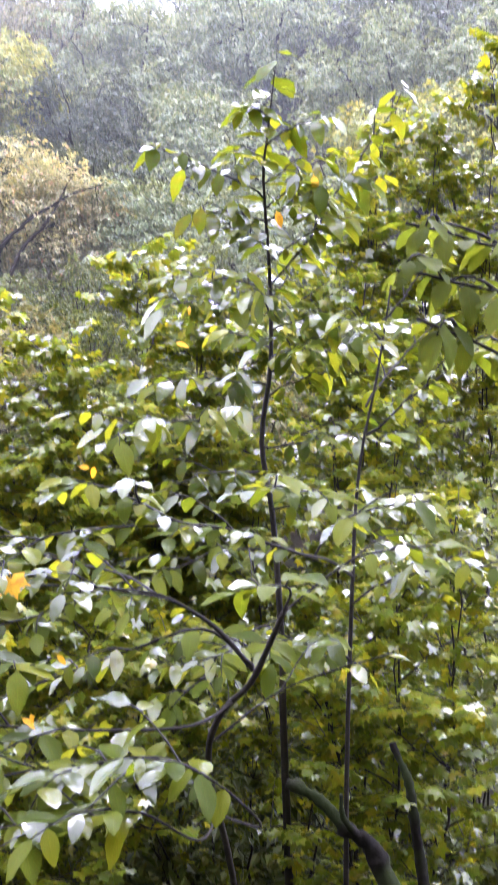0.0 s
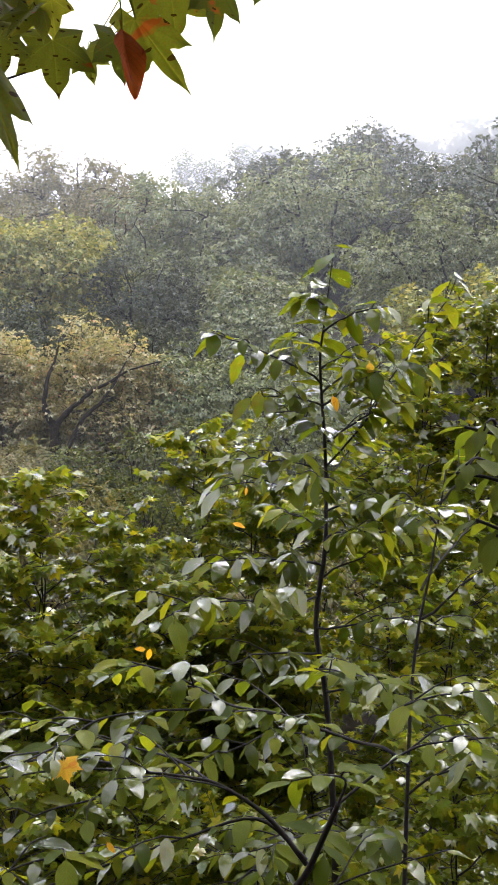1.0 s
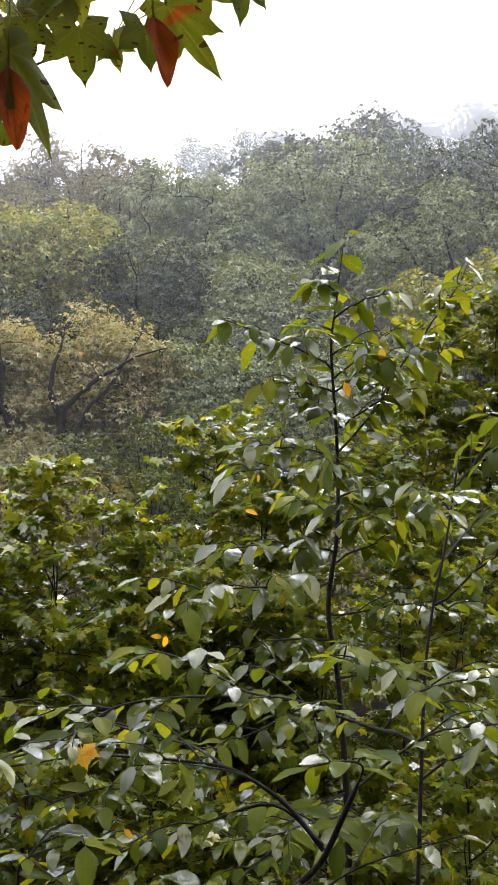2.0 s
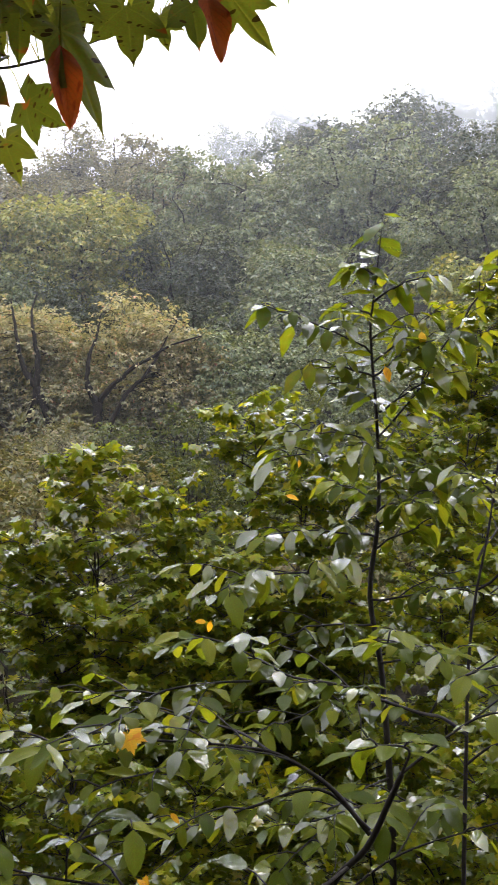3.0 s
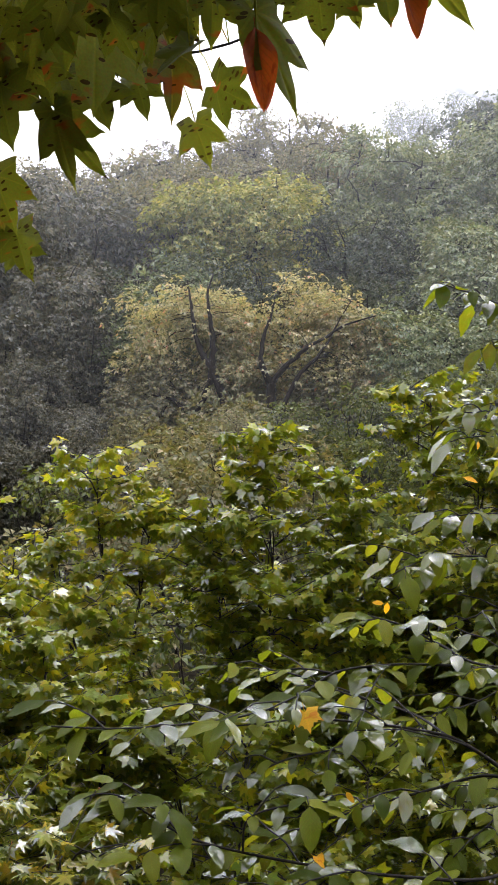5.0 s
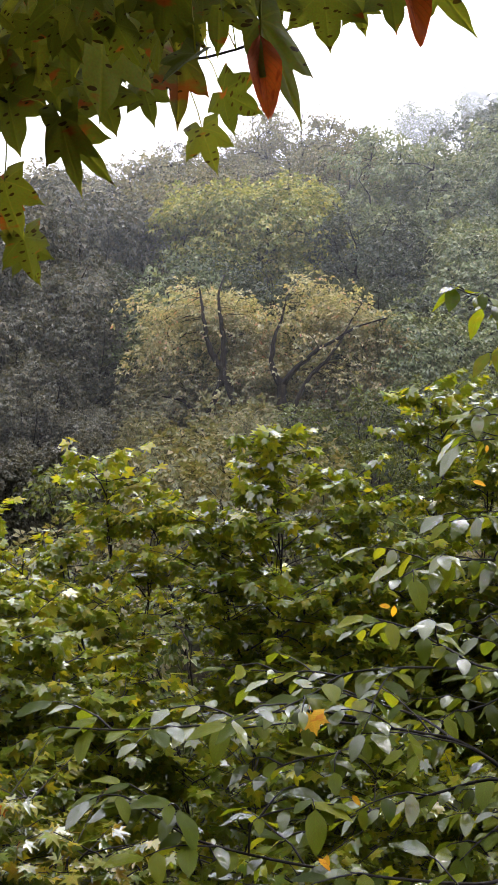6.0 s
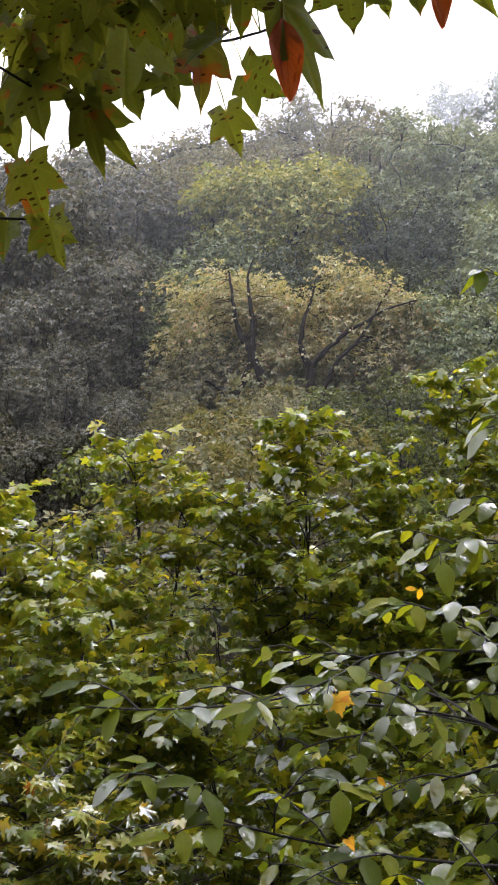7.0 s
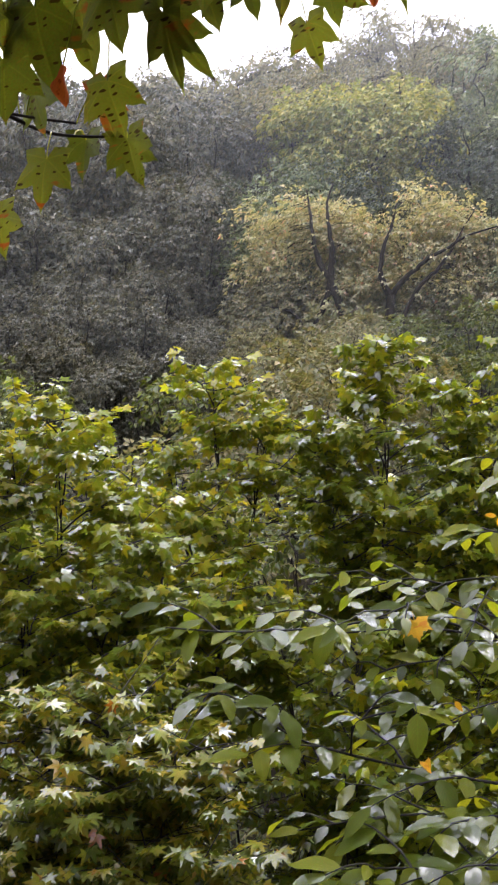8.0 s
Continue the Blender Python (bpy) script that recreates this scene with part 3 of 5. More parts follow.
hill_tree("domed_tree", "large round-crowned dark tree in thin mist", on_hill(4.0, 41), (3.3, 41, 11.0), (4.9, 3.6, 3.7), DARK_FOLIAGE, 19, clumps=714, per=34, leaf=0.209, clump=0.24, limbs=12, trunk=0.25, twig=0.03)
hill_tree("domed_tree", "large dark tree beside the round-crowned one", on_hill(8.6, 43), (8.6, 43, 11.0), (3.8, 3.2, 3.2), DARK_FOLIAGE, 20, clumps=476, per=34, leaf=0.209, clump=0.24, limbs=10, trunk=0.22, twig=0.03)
hill_tree("ridge_tree", "thin-crowned tree on the misty ridge", on_hill(-6.2, 42), (-6.3, 42, 12.6), (2.7, 2.2, 2.4), OLIVE_FOLIAGE, 21, clumps=255, per=30, leaf=0.132, clump=0.2, limbs=10, trunk=0.15)
hill_tree("ridge_tree", "thin-crowned tree on the misty ridge", on_hill(-9.6, 41), (-9.7, 41, 11.0), (2.2, 2.0, 1.9), GREY_FOLIAGE, 22, clumps=204, per=30, leaf=0.132, clump=0.2, limbs=9, trunk=0.14)
hill_tree("ridge_tree", "thin-crowned tree on the misty ridge", on_hill(-13.4, 42), (-13.4, 42, 11.0), (2.4, 2.0, 2.1), OLIVE_FOLIAGE, 23, clumps=238, per=30, leaf=0.132, clump=0.2, limbs=9, trunk=0.14)
hill_tree("pale_tree", "pale green tree with a rounded crown", on_hill(4.6, 24), (4.7, 24, 5.2), (1.7, 1.5, 1.5), YELLOW_FOLIAGE, 24, clumps=221, per=20, leaf=0.173, clump=0.23)
hill_tree("green_tree", "leafy mid-green tree on the hillside", on_hill(2.4, 24), (2.3, 24, 3.6), (1.7, 1.5, 1.6), GREEN_FOLIAGE, 25, clumps=221, per=20, leaf=0.173, clump=0.22)

hill_tree("green_tree", "low leafy green tree beside the tan trees", on_hill(-0.7, 22.6), (-0.7, 22.6, 3.2), (1.3, 1.2, 1.35), GREEN_FOLIAGE, 26, clumps=221, per=22, leaf=0.150, clump=0.19)
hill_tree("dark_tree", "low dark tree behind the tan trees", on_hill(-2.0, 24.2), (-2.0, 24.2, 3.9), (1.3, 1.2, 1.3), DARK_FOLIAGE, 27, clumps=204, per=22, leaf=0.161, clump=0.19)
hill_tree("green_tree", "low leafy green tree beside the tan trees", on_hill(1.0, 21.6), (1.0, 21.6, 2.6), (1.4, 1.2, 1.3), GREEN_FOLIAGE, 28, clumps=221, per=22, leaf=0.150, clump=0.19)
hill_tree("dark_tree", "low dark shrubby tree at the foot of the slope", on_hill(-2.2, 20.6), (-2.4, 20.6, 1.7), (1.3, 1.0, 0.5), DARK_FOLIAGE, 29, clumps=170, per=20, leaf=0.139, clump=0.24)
hill_tree("green_tree", "leafy green tree close behind the tan trees", on_hill(-6.6, 23.4), (-6.5, 23.4, 3.9), (1.1, 1.0, 1.5), GREEN_FOLIAGE, 30, clumps=204, per=22, leaf=0.150, clump=0.19)

# kinds that repeat over the slope
WOODS = {
    "green": hill_tree("green_tree", "leafy mid-green tree on the hillside", on_hill(2.0, 34), (2.0, 34, soil_at(2.0, 34) + 3.2), (2.4, 2.2, 2.2), GREEN_FOLIAGE, 31, clumps=238, per=16, leaf=0.213, clump=0.24),
    "dark": hill_tree("dark_tree", "dark green tree on the hillside", on_hill(6.0, 31), (6.0, 31, soil_at(6.0, 31) + 3.0), (2.3, 2.1, 2.2), DARK_FOLIAGE, 32, clumps=238, per=16, leaf=0.213, clump=0.24),
    "grey": hill_tree("grey_tree", "grey-green tree with hanging sprays of leaves", on_hill(-11.5, 30), (-11.5, 30, soil_at(-11.5, 30) + 2.7), (2.3, 2.1, 2.8), GREY_FOLIAGE, 33, clumps=330, per=13, leaf=0.255, clump=0.26, flat=0.9, floor=-0.97, hang=0.9, lobe=0.26),
    "olive": hill_tree("olive_tree", "olive-brown tree on the hillside", on_hill(-9.3, 34), (-9.3, 34, soil_at(-9.3, 34) + 3.2), (2.4, 2.1, 2.3), OLIVE_FOLIAGE, 34, clumps=238, per=16, leaf=0.213, clump=0.24),
}


def spread(kind, places, seed):
    rng = np.random.default_rng(seed)
    for x, y, size in places:
        copy_thing(WOODS[kind], Matrix.LocRotScale((x, y, soil_at(x, y)), Euler((0, 0, rng.uniform(0, 6.28))), (size, size, size * rng.uniform(0.9, 1.1))))


spread("grey", [(-10.6, 25, 0.85), (-13.0, 27, 1.0), (-9.2, 27.0, 0.9), (-15.0, 30.5, 1.1), (-12.0, 34.5, 1.0), (-16.5, 35, 1.1), (-8.4, 23.6, 0.7), (-14.8, 24.5, 0.9), (-19, 33, 1.1), (-18, 28, 1.0), (-9.2, 21.8, 0.6), (-10.9, 22.4, 0.7), (-12.6, 22.6, 0.8), (-7.5, 22.4, 0.45), (-9.9, 31, 0.9), (-7.9, 28.4, 0.8), (-8.3, 50, 0.6), (-9.6, 51.5, 0.6), (-7.0, 51, 0.6), (-11, 50, 0.6), (-6.6, 19.0, 0.3), (-7.5, 18.8, 0.36), (-8.6, 18.8, 0.4), (-10.2, 18.8, 0.42), (-7.9, 20.6, 0.42), (-9.4, 20.2, 0.45), (-11.0, 20.4, 0.5), (-12.6, 20.4, 0.5), (-6.2, 17.4, 0.28), (-7.2, 16.8, 0.32), (-5.2, 16.4, 0.26), (-8.4, 17.4, 0.34), (-4.4, 14.6, 0.24), (-6.0, 13.6, 0.28)], 41)
spread("olive", [(-7.6, 31, 0.85), (-11.2, 38, 0.9), (-15, 39, 1.0), (-4.2, 36, 0.75), (-7.2, 37, 0.8), (-18.5, 41, 1.0), (-9.0, 45, 0.85), (-12.5, 46, 0.85), (-6.3, 46.5, 0.75), (-15.6, 45, 0.85)], 42)
spread("green", [(-1.0, 38, 0.75), (0.8, 36.5, 0.72), (-3.2, 40, 0.7), (4.4, 28.5, 0.85), (7.6, 27, 0.9), (9.5, 34, 1.0)], 43)
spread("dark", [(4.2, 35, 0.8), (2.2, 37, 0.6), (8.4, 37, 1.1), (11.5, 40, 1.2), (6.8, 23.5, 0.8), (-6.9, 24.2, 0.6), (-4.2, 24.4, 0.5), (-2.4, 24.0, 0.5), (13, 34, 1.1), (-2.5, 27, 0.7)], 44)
# unseen trees added behind the path to block sky light from that side
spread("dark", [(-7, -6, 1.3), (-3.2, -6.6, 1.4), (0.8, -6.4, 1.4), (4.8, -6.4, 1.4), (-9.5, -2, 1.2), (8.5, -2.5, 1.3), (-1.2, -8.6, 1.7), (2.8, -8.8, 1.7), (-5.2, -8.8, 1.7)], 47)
# the far ridge, deep in mist
spread("green", [(-2.6, 58, 0.7), (-5.6, 57, 0.6), (0.6, 60, 0.8), (10.6, 60, 1.0), (13.2, 58, 1.1), (7.6, 62, 0.9), (17.0, 60, 1.3)], 45)
spread("dark", [(12.6, 52, 1.1), (15.5, 50, 1.2), (10.6, 55, 0.8)], 46)

# ---- undergrowth of the gully ----
BUSHES = {
    "shrub": hill_tree("gully_shrub", "dense dark green shrub in the gully", on_hill(-1.2, 12), (-1.2, 12, soil_at(-1.2, 12) + 1.3), (1.2, 1.1, 1.2), SHRUB_LEAF, 51, clumps=110, per=10, leaf=0.17, clump=0.24, trunk=0.04, twig=0.01, pattern=SPRAY, group="gully shrubs"),
    "brown": hill_tree("withering_shrub", "withering brown-green shrub in the gully", on_hill(-3.4, 13.5), (-3.4, 13.5, soil_at(-3.4, 13.5) + 1.3), (1.2, 1.1, 1.3), BROWN_SHRUB_LEAF, 52, clumps=102, per=12, leaf=0.16, clump=0.22, trunk=0.04, twig=0.01, pattern=SPRAY, group="gully shrubs"),
}
WOODS.update(BUSHES)
spread("shrub", [(0.4, 10.5, 0.9), (-2.6, 10.5, 0.9), (1.8, 12.5, 0.9), (0.2, 15, 0.8), (-1.6, 16.5, 0.6), (3.2, 15.5, 0.8), (-5.2, 14.5, 0.8), (-4.6, 10.2, 0.9), (-6.8, 12, 0.9), (-7.5, 15, 0.7), (1.2, 17.5, 0.6), (-0.2, 18.4, 0.5), (2.8, 18.5, 0.6), (-8.8, 16, 0.7), (4.6, 18.5, 0.8), (0.2, 5.4, 0.6), (-0.8, 5.5, 0.6), (0.95, 5.4, 0.6), (-0.3, 4.3, 0.5), (0.55, 4.2, 0.5), (-1.5, 5.1, 0.6), (1.25, 4.5, 0.5), (-2.3, 5.4, 0.6), (0.1, 3.7, 0.45), (-1.0, 3.9, 0.45), (0.9, 3.5, 0.45), (1.7, 5.6, 0.7), (0.0, 7.2, 0.8), (-0.5, 7.7, 0.8), (0.5, 7.5, 0.8), (0.2, 8.4, 0.8), (1.2, 8.6, 0.8), (1.7, 9.6, 0.9), (2.4, 10.6, 0.9), (2.9, 12.2, 0.9), (-1.3, 7.5, 0.8), (0.1, 16.6, 0.7), (-0.8, 17.5, 0.6), (1.0, 16.2, 0.7), (0.4, 4.4, 0.5), (-0.2, 4.0, 0.5), (0.65, 4.3, 0.45), (-0.5, 4.2, 0.5), (0.25, 3.85, 0.4), (0.0, 4.6, 0.5), (-1.8, 18.8, 0.6), (-2.8, 18.8, 0.6), (-1.0, 19.6, 0.6), (0.2, 19.8, 0.6), (1.4, 19.8, 0.6)], 53)
spread("brown", [(-4.3, 16.5, 0.7), (-2.6, 15, 0.8), (-0.8, 9.2, 0.8), (-3.0, 8.9, 0.8), (0.6, 13, 0.8), (-4.2, 12, 0.8), (-5.6, 19.0, 0.5), (-5.8, 17.0, 0.45), (-3.6, 18.2, 0.5)], 54)


# ---- maple thicket ----
PLAIN_KINDS = [lobed_leaf(PLAIN_EDGE), lobed_leaf(PLAIN_EDGE, droop=0.32, cup=0.02), lobed_leaf(PLAIN_EDGE, droop=0.05, cup=0.22, squeeze=0.85)]
MAPLE_KINDS = [lobed_leaf(MAPLE_EDGE), lobed_leaf(MAPLE_EDGE, droop=0.32, cup=0.02), lobed_leaf(MAPLE_EDGE, droop=0.05, cup=0.22, squeeze=0.85)]


def maple_bush(name, label, base, tops, material, seed, own=0, side=16, twigs=5, pairs=7, leaf=0.047, reach=0.6, stem=0.0095, low=0.18, edge=None):
    """Several slender stems, side shoots, and pairs of lobed leaves on stalks."""
    rng = np.random.default_rng(seed)
    base = np.array(base, float)
    owner = thing(name, base, label, "maple", "maple thicket")
    places, tips, ups = [], [], []
    for top in tops:
        top = np.array(top, float) - np.array([0, 0, 0.1 * reach / 0.6])
        stem_line = bent(base + np.append(rng.normal(0, 0.06, 2), 0), top, 14, 0.0, rng, 0.035)
        shape = Shape()
        shape.add(tube(stem_line, np.linspace(stem, 0.003, 14), 6)[0] - base, tube(stem_line, np.ones(14), 6)[1])
        part("stem", shape.mesh("stem", BARK), owner)
        shoots = [(stem_line[-3], top, 1.0), (stem_line[-5], stem_line[-2], 1.0), (stem_line[-7], stem_line[-4], 1.0)]
        for i in range(side):
            s = low + (0.98 - low) * ((i + rng.uniform(0, 1)) / side) ** 0.55
            at = stem_line[0] + 0
            k = s * 13
            at = stem_line[int(k)] * (1 - k % 1) + stem_line[min(13, int(k) + 1)] * (k % 1)
            a = i * 2.4 + rng.uniform(-0.5, 0.5)
            length = reach * (1.06 - 0.8 * s) * rng.uniform(0.7, 1.2)
            goal = at + length * np.array([math.cos(a), math.sin(a), rng.uniform(0.15, 0.5) + 0.25 * s * s])
            shoots.append((at, goal, s))
        for at, goal, s in shoots:
            limb = Shape()
            line = bent(at, goal, 6, rng.uniform(0, 0.06), rng, 0.05)
            limb.add(tube(line, np.linspace(0.0048, 0.002, 6), 5)[0] - base, tube(line, np.ones(6), 5)[1])
            runs = [line[1:]]
            for j in range(twigs):
                q = line[rng.integers(2, 6)]
                b = rng.uniform(0, 6.28)
                run = bent(q, q + rng.uniform(0.12, 0.26) * np.array([math.cos(b), math.sin(b), rng.uniform(0.1, 0.7)]), 4, 0, rng, 0.05)
                limb.add(tube(run, np.linspace(0.003, 0.0015, 4), 4)[0] - base, tube(run, np.ones(4), 4)[1])
                runs.append(run)
            part("side_shoot", limb.mesh("side_shoot", BARK), owner)
            for run in runs:
                way = unit(run[-1] - run[0])
                across = unit(np.cross(way, (0, 0, 1)))
                for j in range(pairs):
                    s = 1 - 0.75 * (j / pairs)
                    q = run[0] + (run[-1] - run[0]) * s
                    for hand in (-1, 1):
                        out = unit(across * hand * rng.uniform(0.6, 1.0) + way * 0.5 + rng.normal(0, 0.2, 3))
                        if rng.uniform() < 0.36:  # hanging, its face to the open side
                            tip = out * 0.5 + np.array([0, -0.15, -rng.uniform(0.5, 1.1)])
                            up = np.array([0, -0.9, 0.35]) + rng.normal(0, 0.35, 3)
                        else:
                            tip = out * np.array([1, 1, 0.4]) + np.array([0, 0, -rng.uniform(0.05, 0.5)])
                            up = np.array([0, -0.1, 1]) + rng.normal(0, 0.3, 3)
                        places.append(q + unit(tip) * leaf * rng.uniform(0.25, 0.6))
                        tips.append(tip)
                        ups.append(up)
    places, turns = np.array(places), bases(np.array(tips), np.array(ups))
    sizes = leaf * rng.uniform(0.6, 1.25, len(places))
    order = rng.permutation(len(places))
    near, rest = order[:own], order[own:]
    if own:
        meshes = [leaf_mesh("leaf", kind, material) for kind in (MAPLE_KINDS if edge is None else [lobed_leaf(edge, droop=d) for d in (0.15, 0.32, 0.05)])]
        hang_leaves(owner, meshes, places[near], turns[near], sizes[near])
    for k, kind in enumerate(PLAIN_KINDS if edge is None else [lobed_leaf(DEEP_PLAIN, droop=d) for d in (0.15, 0.32, 0.05)]):
        some = rest[k::3]
        part("foliage", leaf_mass("foliage", kind, places[some] - base, turns[some], sizes[some], material), owner)["kind"] = "stuff"
    return owner


def in_gully(x, y):
    return (x, y, soil_at(x, y) - 0.05)


maple_bush("maple_sapling", "bushy green maple with a leafy dome top", in_gully(-0.75, 5.7), [(-0.99, 5.3, 1.82), (-0.62, 5.7, 1.62), (-1.25, 5.4, 1.4), (-0.45, 5.5, 1.3), (-0.8, 5.1, 1.1), (-1.1, 5.8, 1.0)], MAPLE_LEAF, 61, own=300, side=21)
maple_bush("maple_sapling", "slender upright green maple with dark stem", in_gully(-0.1, 6.2), [(-0.24, 6.2, 2.12), (0.05, 6.3, 1.85), (0.3, 6.5, 1.8), (-0.35, 6.0, 1.3), (0.1, 6.0, 1.2)], MAPLE_LEAF, 62, own=200, side=21)
maple_bush("maple_sapling", "yellow-green young maple with pointed leaves", in_gully(-1.8, 5.7), [(-1.92, 5.8, 1.66), (-1.62, 5.9, 1.5), (-2.1, 5.6, 1.25), (-1.7, 5.4, 1.0)], YOUNG_MAPLE_LEAF, 63, own=250, side=13)
maple_bush("maple_sapling", "tall green maple reaching above its neighbours", in_gully(1.15, 6.9), [(1.1, 6.8, 2.75), (0.85, 6.9, 2.45), (1.45, 7.0, 2.9), (1.3, 6.7, 2.2), (0.7, 6.6, 1.9), (1.0, 6.3, 1.6)], MAPLE_LEAF, 64, own=150, side=21)
maple_bush("maple_sapling", "tall green maple at the edge of the thicket", in_gully(1.9, 7.2), [(1.75, 7.0, 3.3), (1.5, 7.2, 2.9), (2.1, 7.3, 3.0), (1.7, 6.8, 2.2)], MAPLE_LEAF, 65)
maple_bush("maple_sapling", "green maple with upturned twigs", in_gully(-2.25, 4.7), [(-2.2, 4.6, 1.52), (-2.45, 4.6, 1.34), (-1.95, 4.8, 1.2), (-2.3, 4.4, 1.0), (-2.65, 4.8, 1.3)], YOUNG_MAPLE_LEAF, 66, own=250, side=13)
maple_bush("maple_sapling", "dark stemmed maple with drooping leaves", in_gully(-1.75, 4.5), [(-1.72, 4.5, 0.98), (-1.5, 4.6, 0.75), (-2.0, 4.4, 0.7), (-1.6, 4.3, 0.4)], MAPLE_LEAF, 67, own=250, side=13)
maple_bush("maple_sapling", "low shaded maple in the thicket", in_gully(-0.6, 6.4), [(-0.6, 6.4, 1.2), (-1.3, 6.6, 1.0), (0.3, 6.6, 1.0), (-0.2, 6.0, 0.7), (-0.9, 6.0, 0.6)], MAPLE_LEAF, 68, side=13, pairs=5)
maple_bush("maple_sapling", "low shaded maple in the thicket", in_gully(0.7, 5.9), [(0.7, 5.9, 1.2), (1.1, 6.0, 1.3), (0.3, 5.8, 0.9), (0.9, 5.6, 0.6), (0.5, 5.5, 0.4)], MAPLE_LEAF, 69, side=13, pairs=5)
maple_bush("maple_sapling", "low shaded maple in the thicket", in_gully(-0.9, 4.6), [(-0.9, 4.6, 0.6), (-0.4, 4.8, 0.5), (-1.3, 4.8, 0.55), (-0.6, 4.4, 0.15), (0.0, 4.9, 0.4)], MAPLE_LEAF, 70, own=100, side=13, pairs=5)
maple_bush("maple_sapling", "low shaded maple in the thicket", in_gully(0.8, 4.7), [(0.8, 4.7, 0.7), (1.1, 4.9, 0.9), (0.5, 4.8, 0.3), (1.0, 4.5, 0.2)], MAPLE_LEAF, 71, side=13, pairs=5)
maple_bush("maple_sapling", "low shaded maple in the thicket", in_gully(-2.6, 6.4), [(-2.6, 6.4, 1.2), (-3.0, 6.6, 1.4), (-2.2, 6.5, 1.0), (-2.7, 6.0, 0.7), (-3.2, 6.2, 1.0)], MAPLE_LEAF, 72, side=13, pairs=5)
maple_bush("autumn_maple", "low maple with leaves turning yellow", in_gully(-1.65, 3.75), [(-1.55, 3.6, 0.55), (-1.85, 3.6, 0.52), (-1.3, 3.5, 0.42), (-1.6, 3.4, 0.25), (-1.2, 3.4, 0.1), (-1.9, 3.4, 0.15), (-1.45, 3.3, -0.1)], AUTUMN_MAPLE_LEAF, 73, own=300, side=22, leaf=0.046, reach=0.4, edge=DEEP_EDGE)


# ---- the broad-leaved sapling and its boughs ----
SHAPES = [{}, {"fold": 0.05, "curl": 0.25, "wave": 0.03}, {"width": 0.51, "fold": 0.22, "curl": 0.06}, {"width": 0.43, "fold": 0.08, "curl": 0.16, "twist": 0.25}]
OVALS = [oval_leaf(**shape) for shape in SHAPES]
PLAIN_OVALS = [oval_leaf(5, 3, **shape) for shape in SHAPES]


def leafy_bough(owner, start, end, sag, rng, thick, leaf, spacing=0.045, twig_gap=0.11, store=None, bare=0.15, droop=(-0.05, 0.9), line=None, shine=0.2):
    """A bough with alternate shoots in a flat spray, and leaves set left and right along them."""
    origin = np.array(owner.location)
    if line is None:
        line = bent(start, end, 12, sag, rng, 0.03)
    last = len(line) - 1
    size = np.linalg.norm(np.diff(line, axis=0), axis=1).sum()
    shape = Shape()
    shape.add(tube(line, np.linspace(thick, 0.0022, last + 1), 7)[0] - origin, tube(line, np.ones(last + 1), 7)[1])
    bough = part("bough", shape.mesh("bough", BARK), owner)
    runs, count = [(line, bare)], max(2, int(size * (1 - bare) / twig_gap))
    for i in range(count):
        s = bare + (0.95 - bare) * (i + 0.5) / count
        k = s * last
        at = line[int(k)] * (1 - k % 1) + line[min(last, int(k) + 1)] * (k % 1)
        way = unit(line[min(last, int(k) + 1)] - line[int(k)])
        across = unit(np.cross(way, (0, 0, 1)) + rng.normal(0, 0.15, 3)) * (1 if i % 2 else -1)
        length = min(0.42, 0.5 * size) * (1.05 - 0.7 * s) * rng.uniform(0.6, 1.15)
        goal = at + length * unit(way * 0.75 + across * 0.8 + np.array([0, 0, rng.uniform(-0.15, 0.3)]))
        run = bent(at, goal, 6, 0.02, rng, 0.04)
        shape = Shape()
        shape.add(tube(run, np.linspace(0.0032, 0.0013, 6), 5)[0] - origin, tube(run, np.ones(6), 5)[1])
        part("shoot", shape.mesh("shoot", BARK), bough)
        runs.append((run, 0.15))
    for run, first in runs:
        reach = np.linalg.norm(np.diff(run, axis=0), axis=1).sum()
        number = max(2, int(reach * (1 - first) / spacing))
        for j in range(number + 1):
            s = min(1.0, max(first, first + (1 - first) * (j + rng.uniform(-0.4, 0.4)) / number))
            k = s * (len(run) - 1)
            i = min(len(run) - 2, int(k))
            at = run[i] + (run[i + 1] - run[i]) * (k - i)
            way = unit(run[i + 1] - run[i])
            across = unit(np.cross(way, (0, 0, 1))) * (1 if j % 2 else -1) * (0.15 if j == number else 1)
            tip = unit(way * 0.55 + across * 0.8 + rng.normal(0, 0.16, 3)) * np.array([1, 1, 0.5]) + np.array([0, 0, -rng.uniform(*droop)])
            up = np.array([0, 0.0, 1]) + across * rng.uniform(-0.1, 0.3) + rng.normal(0, 0.2, 3)
            if rng.uniform() < shine:
                lean = rng.uniform(0.06, 0.3)
                tip[2] = lean * tip[1] + rng.normal(-0.03, 0.05)
                up = np.array([rng.normal(0, 0.1), -lean, 1])
            store.append((at, tip, up, leaf * rng.uniform(0.55, 1.2)))


